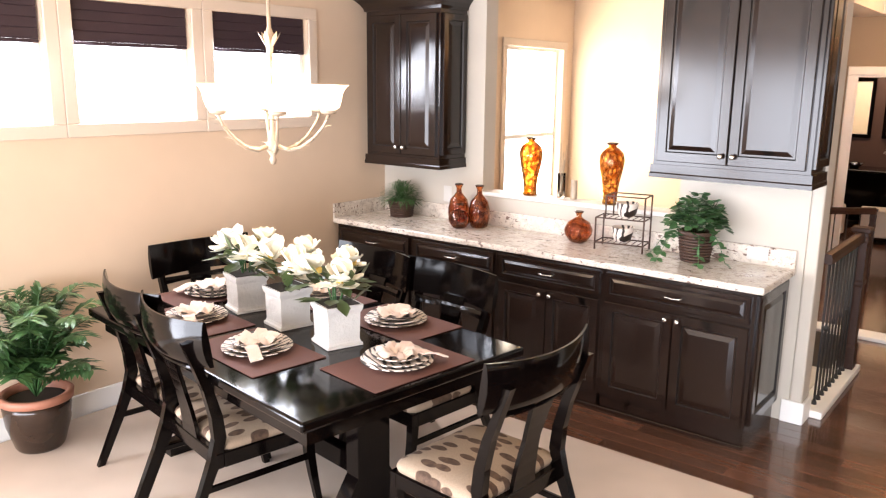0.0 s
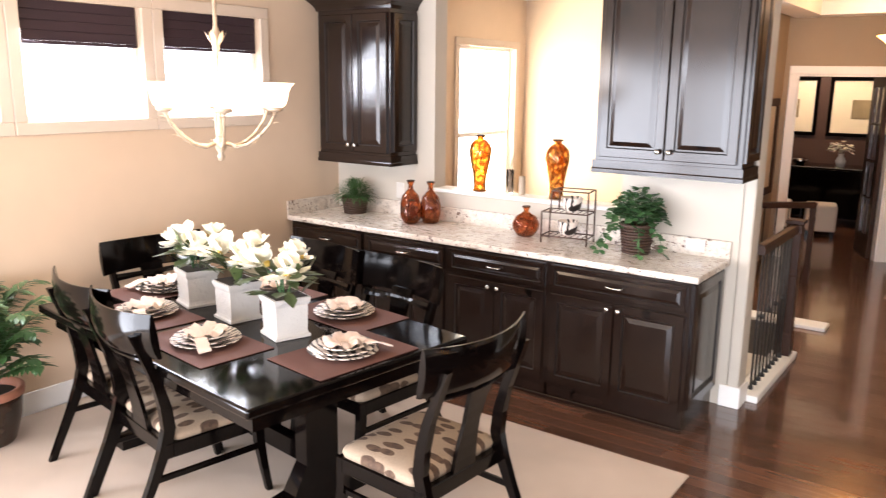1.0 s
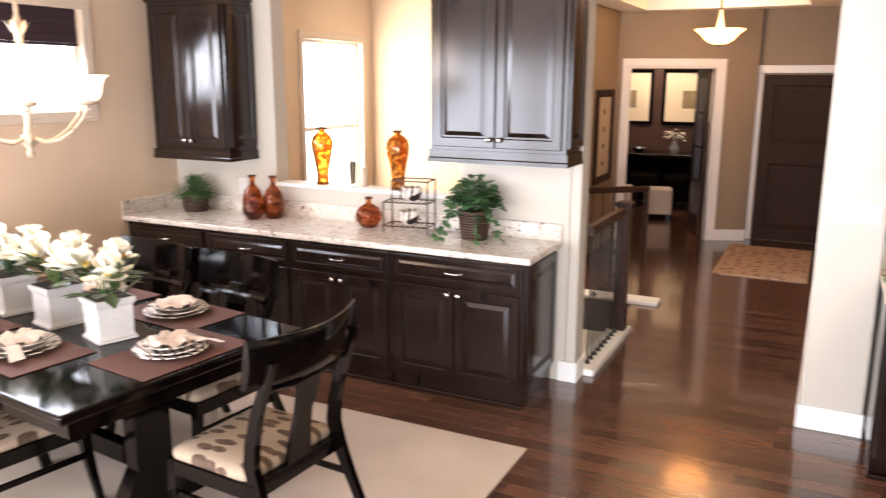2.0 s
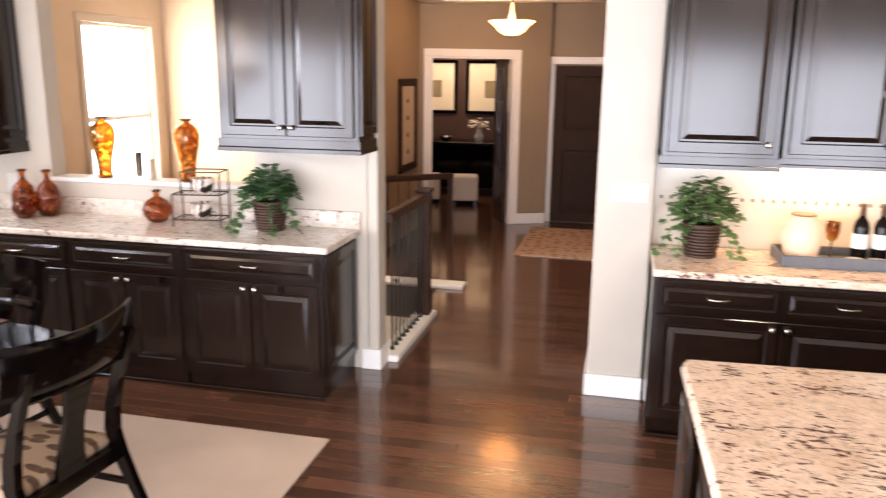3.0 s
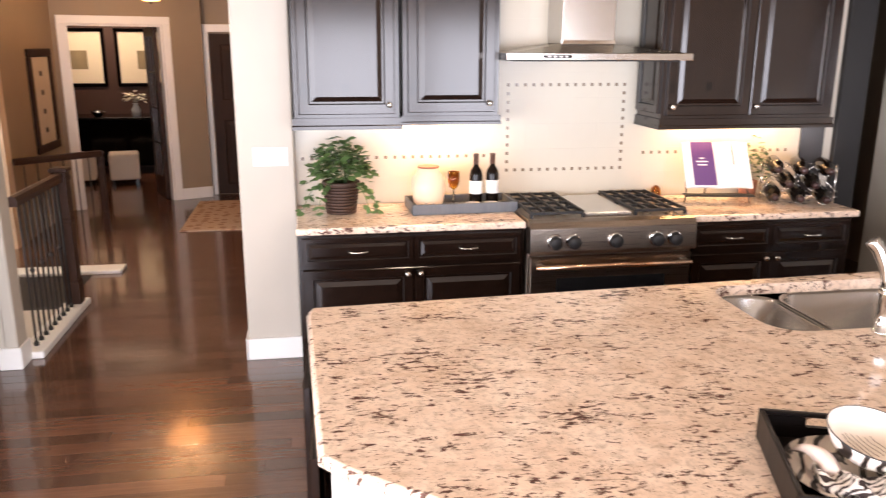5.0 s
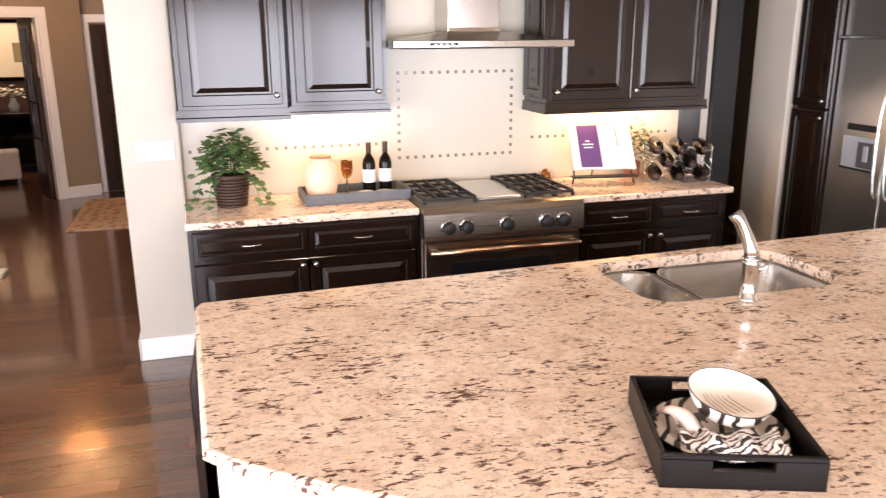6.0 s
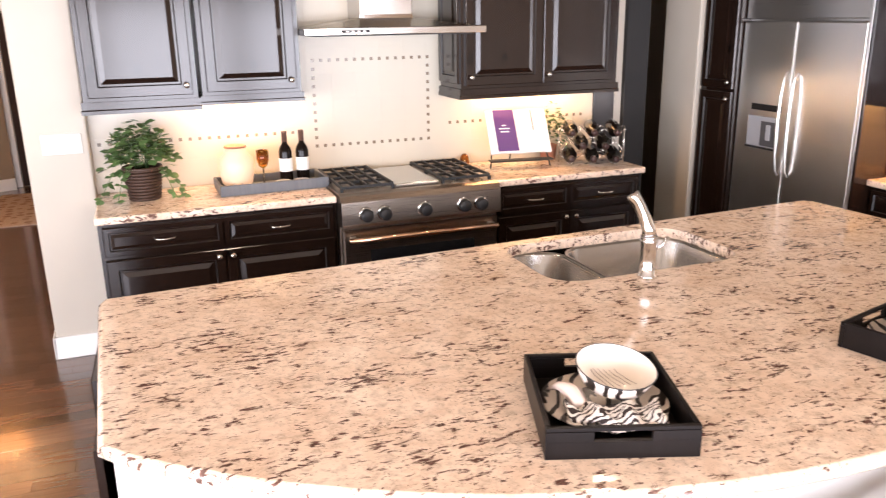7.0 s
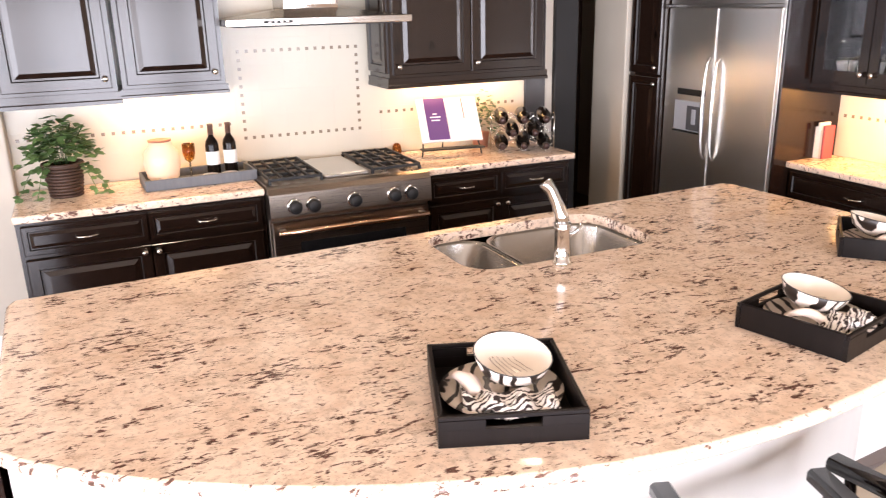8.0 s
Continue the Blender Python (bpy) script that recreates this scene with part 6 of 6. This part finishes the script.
# backsplash with dark mosaic squares
TILE = paint("cream_backsplash_tile", (0.58, 0.535, 0.44), 0.3, 0.05)
SQ = material("dark_glass_mosaic", (0.22, 0.17, 0.125), 0.2)
bsp = thing("range_backsplash", "cream tiled backsplash with dark mosaic squares", "backsplash", kind="structure")
part("grout_bed", bx(0, 3.235, -0.0045, -0.001, 0.916, ZC - 0.01), TILE, bsp)
tw = 3.235 / 21
tile_mesh = None
for i in range(21):
    for j in range(12):
        if tile_mesh is None:
            o = part("tile", bx(0.0003, tw - 0.0003, -0.0055, -0.0035, 0.0003, tw - 0.0003, bev=0.0006), TILE, bsp)
            tile_mesh = o.data
        else:
            o = new("tile", tile_mesh)
            o.parent = bsp
        o.location = (i * tw, 0, 0.917 + j * tw)
sq_mesh = None
spots = []
for k in range(15):
    spots += [(1.275 + k * 0.0525, 1.612), (1.275 + k * 0.0525, 1.097)]
for k in range(1, 10):
    spots += [(1.275, 1.097 + k * 0.0515), (2.010, 1.097 + k * 0.0515)]
for k in range(22):
    spots.append((0.04 + k * 0.0545, 1.19))
for k in range(19):
    spots.append((2.16 + k * 0.0545, 1.19))
for x_, z_ in spots:
    if sq_mesh is None:
        o = part("mosaic_square", bx(-0.0095, 0.0095, -0.0085, -0.0055, -0.0095, 0.0095, bev=0.001), SQ, bsp)
        sq_mesh = o.data
    else:
        o = new("mosaic_square", sq_mesh)
        o.parent = bsp
    o.location = (x_, 0, z_)

# under cabinet lights
STRIP = glow("lit_strip", (1.0, 0.55, 0.18), 10.0)
for x0, x1, y_, pw in ((0.55, 1.05, -0.12, 5.5), (2.35, 3.05, -0.12, 6.0)):
    t = thing("under_cabinet_light", "warm slim light below the wall cabinet", "lamp", pose(0, 0, 0))
    part("housing", bx(x0, x1, y_ - 0.03, y_ + 0.03, 1.43, 1.444), STEEL, t)
    part("diffuser", bx(x0 + 0.01, x1 - 0.01, y_ - 0.025, y_ + 0.025, 1.427, 1.4295), STRIP, t)
    lamp("under_cabinet_lamp", "AREA", look(((x0 + x1) / 2, y_, 1.42), ((x0 + x1) / 2, y_ + 0.05, 0.9)), pw, (1.0, 0.58, 0.24), x1 - x0, 0.05)
t = thing("under_cabinet_light", "warm slim light below the glass cabinet", "lamp")
part("housing", bx(4.43, 4.49, -2.2, -1.62, 1.35, 1.364), STEEL, t)
part("diffuser", bx(4.435, 4.485, -2.19, -1.63, 1.347, 1.3495), STRIP, t)
lamp("under_cabinet_lamp", "AREA", look((4.46, -1.9, 1.34), (4.52, -1.9, 0.9)), 12, (1.0, 0.46, 0.10), 0.05, 0.55)
eb = thing("east_backsplash", "cream tiled backsplash with a mosaic row", "backsplash", kind="structure")
part("field_tiles", bx(4.560, 4.5685, -3.55, -1.51, 0.916, 1.40), TILE, eb)
for k in range(16):
    o = new("mosaic_square", sq_mesh)
    o.parent = eb
    o.matrix_basis = pose(4.566, -1.56 - k * 0.0545, 1.16, 0, 0, -90)
BOOKS = [paint("book_cover_" + n_, c_, 0.6, 0.1) for n_, c_ in (("white", (0.7, 0.68, 0.64)), ("cream", (0.6, 0.54, 0.45)), ("red", (0.35, 0.06, 0.06)))]
y_ = -1.513
for w_, h_, k in ((0.014, 0.19, 0), (0.020, 0.215, 0), (0.012, 0.17, 1), (0.016, 0.20, 2)):
    b_ = thing("book", "hardback book standing on the worktop", "book", pose(4.375, y_, CT), "standing books")
    part("cover", bx(0, 0.085, -w_, 0, 0, h_, bev=0.003), BOOKS[k], b_)
    part("pages", bx(0.004, 0.087, -w_ + 0.004, -0.004, 0.004, h_ - 0.004), PAGE, b_)
    y_ -= w_ + 0.003
# dishes in the glass cabinet
for x_, z_, s_ in ((4.44, 1.3905, -1.62), (4.44, 1.3905, -1.80), (4.43, 1.9785, -1.66), (4.44, 1.9785, -2.0)):
    turned("cup", "white cup in the glass cabinet", "cup", pose(x_, s_, z_), [(0.035, 0), (0.04, 0.02), (0.055, 0.09), (0.056, 0.10)], CERAMIC, 0.004)
turned("glass_bottle", "pale glass vase in the glass cabinet", "vase", pose(4.43, -1.72, 1.3905) @ Matrix.Scale(0.9, 4), BOTTLE, CLEAR)

# ---- trays on the island ----
def plate_tray(m, w, d, seed):
    t_ = thing("square_tray", "dark wooden tray with cut-out handles", "tray", m, "island trays")
    part("base", bx(-w / 2 + 0.012, w / 2 - 0.012, -d / 2 + 0.012, d / 2 - 0.012, 0, 0.012), TRAYM, t_)
    for sy in (-1, 1):
        bm = bmesh.new()
        y0 = sy * (d / 2 - 0.006)
        box(bm, -w / 2, w / 2, y0 - 0.006, y0 + 0.006, 0, 0.042)
        box(bm, -w / 2, -0.065, y0 - 0.006, y0 + 0.006, 0.0422, 0.066)
        box(bm, 0.065, w / 2, y0 - 0.006, y0 + 0.006, 0.0422, 0.066)
        box(bm, -w / 2, w / 2, y0 - 0.006, y0 + 0.006, 0.0662, 0.078, bev=0.002)
        part("end", bm, TRAYM, t_)
    for sx in (-1, 1):
        part("side", bx(sx * (w / 2 - 0.006) - 0.006, sx * (w / 2 - 0.006) + 0.006, -d / 2 + 0.0125, d / 2 - 0.0125, 0, 0.078, bev=0.002), TRAYM, t_)
    s = thing("zebra_plates", "zebra striped plate with a bowl and a napkin", "plates", m @ pose(0.0, 0.0, 0.0125), "island plates")
    part("plate", lathe(bmesh.new(), [(0.0, 0.0), (0.085, 0.0), (0.154, 0.026), (0.155, 0.030), (0.088, 0.006), (0, 0.006)], 40, caps=False), ZEBRA, s, "zebra striped plate", True)
    bm_ = pose(0.028, 0.045, 0.036, 11, 2, 20)
    b_ = part("bowl", lathe(bmesh.new(), [(0.0, 0.0), (0.046, 0.0), (0.082, 0.026), (0.100, 0.066), (0.0985, 0.0675)], 32, bm_, caps=False), ZEBRA, s, "zebra striped bowl", True)
    part("bowl_inside", lathe(bmesh.new(), [(0.0985, 0.0675), (0.093, 0.062), (0.074, 0.034), (0.042, 0.020), (0, 0.018)], 32, bm_, caps=False), CREAMB, b_, "cream glazed inside", True)
    part("bowl_rim", tube(bmesh.new(), [bm_ @ Vector((0.0995 * math.cos(q * math.pi / 16), 0.0995 * math.sin(q * math.pi / 16), 0.0672)) for q in range(33)], 0.0016, 5, caps=False), IRON, b_, "thin dark rim line")
    for k in range(6):
        bm = tube(bmesh.new(), [bm_ @ Vector((-0.040 + k * 0.013 + 0.02 * u, 0.045 - 0.075 * u + 0.008 * math.sin(5 * u + k), 0.0225 + 0.50 * max(0.0, math.hypot(-0.040 + k * 0.013 + 0.02 * u, 0.045 - 0.075 * u) - 0.040))) for u in [q / 7 for q in range(8)]], 0.0007, 4)
        part("glaze_line", bm, FOIL, b_)
    rng = random.Random(seed)
    bm = bmesh.new()
    st = []
    for k in range(25):
        f = k / 24
        x_ = -0.105 + 0.225 * f
        lift = 0.040 + 0.010 * math.sin(19 * f + seed) - 0.012 * f
        wid = 0.030 + 0.022 * f + 0.007 * math.sin(13 * f + 1)
        st.append([Vector((x_, -0.072 - 0.020 * f + 0.010 * math.sin(7 * f + seed) + a_ * wid, lift + b_ + 0.006 * math.sin(23 * f + 4 * a_))) for a_, b_ in ((-1, -0.016), (-0.55, 0.004), (-0.1, 0.010), (0.4, 0.006), (0.8, 0.012), (1, -0.004), (1, -0.014), (0, -0.012))])
    sweep(bm, st)
    nk = part("napkin", bm, ZEBRA2, s, "crumpled zebra print napkin", True)
    bm = bmesh.new()
    st = []
    for k in range(9):
        f = k / 8
        st.append([Vector((-0.105 + 0.035 * f + a_ * 0.032 * (1 - 0.3 * f), 0.045 - 0.10 * f, 0.046 + 0.024 * math.sin(3.0 * f) + b_)) for a_, b_ in ((-1, -0.01), (-0.4, 0.008), (0.4, 0.004), (1, -0.008), (0, -0.012))])
    part("napkin_fold", sweep(bm, st), NAPKIN, nk, "cream folded end", True)
    return t_


CREAMB = paint("cream_bowl_glaze", (0.80, 0.72, 0.63), 0.25, 0.06)
plate_tray(pose(1.242, -3.323, 0.9155, 0, 0, -20), 0.345, 0.395, 2)
plate_tray(pose(2.30, -3.354, 0.9155, 0, 0, 14), 0.34, 0.335, 5)
plate_tray(pose(3.15, -2.93, 0.9155, 0, 0, 41), 0.33, 0.335, 7)

# ---- counter stools ----
SEATC = paint("pale_stool_fabric", (0.46, 0.42, 0.36), 0.9, 0.08)


def stool(m):
    s = thing("counter_stool", "black wooden counter stool with a low curved back", "stool", m, "counter stools")
    part("seat", prism(bmesh.new(), rounded(-0.22, 0.22, -0.20, 0.20, 0.06), 0.60, 0.67, bev=0.02, seg=3), SEATC, s, "pale upholstered seat", True)
    part("seat_frame", bx(-0.215, 0.215, -0.195, 0.195, 0.55, 0.60, bev=0.004), BLACK, s)
    st = []
    path = [(-0.190, 0.17, 0.80)] + [(0.195 * math.cos(math.pi * (1.0 + k / 14)), -0.06 + 0.17 * math.sin(math.pi * (1.0 + k / 14)), 0.805 + 0.05 * math.sin(math.pi * k / 14)) for k in range(15)] + [(0.190, 0.17, 0.80)]
    for k, p_ in enumerate(path):
        a_, b_ = Vector(path[max(0, k - 1)]), Vector(path[min(len(path) - 1, k + 1)])
        side_ = (b_ - a_).cross(Vector((0, 0, 1))).normalized()
        st.append([Vector(p_) + side_ * u_ + Vector((0, 0, w_)) for u_, w_ in ((-0.026, -0.012), (-0.026, 0.010), (-0.018, 0.018), (0.018, 0.018), (0.026, 0.010), (0.026, -0.012), (0.018, -0.018), (-0.018, -0.018))])
    part("backrest", sweep(bmesh.new(), st), BLACK, s, "curved black arm and back rail", True)
    for sx in (-1, 1):
        for y0, y1 in ((0.17, 0.20), (-0.17, -0.20)):
            part("leg", sweep(bmesh.new(), [[Vector((sx * (0.19 + o) + a * w, yy + b * w, z_)) for a, b in ((-1, -1), (1, -1), (1, 1), (-1, 1))] for o, yy, w, z_ in ((0.03, y1, 0.014, 0.0), (0.0, y0, 0.019, 0.55))]), BLACK, s)
        part("arm_post", tube(bmesh.new(), [(sx * 0.20, 0.10, 0.58), (sx * 0.192, 0.12, 0.79)], 0.014, 8), BLACK, s)
        part("stretcher", bx(sx * 0.205 - 0.009, sx * 0.205 + 0.009, -0.18, 0.18, 0.24, 0.265), BLACK, s)
    part("foot_rail", bx(-0.20, 0.20, 0.17, 0.19, 0.24, 0.265), BLACK, s)
    for x_ in (-0.1, 0.1):
        part("back_spindle", tube(bmesh.new(), [(x_, -0.18, 0.60), (x_, -0.205, 0.83)], 0.010, 8), BLACK, s)
    return s


stool(pose(1.60, -3.88, 0, 0, 0, -18))
stool(pose(2.12, -3.90, 0, 0, 0, 7))

# recessed kitchen ceiling lights
CAN = glow("lit_downlight", (1.0, 0.78, 0.50), 14.0)
for x_, y_ in ((0.8, -1.3), (2.6, -1.3), (0.9, -4.4), (2.8, -4.2), (-1.0, -2.6)):
    t = thing("ceiling_light", "round recessed warm ceiling light", "lamp", pose(x_, y_, 0), "recessed lights")
    part("trim", lathe(bmesh.new(), [(0.065, ZC - 0.004), (0.09, ZC - 0.006), (0.09, ZC - 0.001), (0.065, ZC - 0.001)], 24), WHITE, t)
    part("diffuser", lathe(bmesh.new(), [(0, ZC - 0.003), (0.064, ZC - 0.003)], 24, caps=False), CAN, t)
    lamp("ceiling_spot", "AREA", look((x_, y_, ZC - 0.02), (x_, y_, 0)), 9, (1.0, 0.80, 0.56), 0.14)

# dishes and flowers on the study sideboard
t = thing("flower_vase", "white flowers in a small vase on the sideboard", "flowers", pose(-2.42, 7.5, 0.82))
part("vase", lathe(bmesh.new(), [(0.0, 0), (0.05, 0), (0.07, 0.08), (0.03, 0.16), (0.04, 0.18)], 16), CERAMIC, t)
part("blooms", bush(14, 60, 0.15, 0.20, 0.18, 0.07, 0.06, 0.2), PETAL, t)
turned("silver_bowl", "silver bowl on the study sideboard", "bowl", pose(-2.95, 7.5, 0.82), [(0.05, 0), (0.07, 0.02), (0.13, 0.08)], CHROME, 0.005)

# ---- floor boards ----
rng = random.Random(77)
BWD = 0.098
shapes = {}


def board_mesh(length):
    key = round(length, 2)
    if key not in shapes:
        bm = bx(0, key, 0.0006, BWD - 0.0006, -0.005, 0.0, bev=0.0008)
        me = bpy.data.meshes.new("board")
        bm.to_mesh(me)
        bm.free()
        me.materials.append(FLOOR)
        shapes[key] = me
    return shapes[key]


LENGTHS = (0.9, 1.2, 1.5, 1.8)
rest = bmesh.new()
near = 0
y = YS
row = 0
while y < 8.0:
    x = XW - rnd(rng, 0.0, 1.2)
    while x < XE:
        ln = rng.choice(LENGTHS)
        keep = not (x + ln < -1.9 and -5.5 < y < -1.2)
        if keep:
            if -1.9 < y < 2.4 and x + ln > -2.2 and x < 0.6 and near < 300:
                ob = new("board", board_mesh(ln))
                ob.parent = floor
                ob.location = (x, y, 0)
                near += 1
            else:
                q = [rest.verts.new(v_) for v_ in ((x, y + 0.0006, 0), (x + ln - 0.001, y + 0.0006, 0), (x + ln - 0.001, y + BWD - 0.0006, 0), (x, y + BWD - 0.0006, 0))]
                rest.faces.new(q)
        x += ln
    y += BWD
    row += 1
FLOOR2 = FLOOR.copy()
FLOOR2.name = "walnut_floor_board_far"
for n_ in list(FLOOR2.node_tree.nodes):
    if n_.type == "OBJECT_INFO":
        geo = FLOOR2.node_tree.nodes.new("ShaderNodeNewGeometry")
        target = n_.outputs["Random"].links[0].to_socket
        FLOOR2.node_tree.links.new(geo.outputs["Random Per Island"], target)
fb = part("floor_boards", rest, FLOOR2, floor)
tagged(fb, kind="stuff")
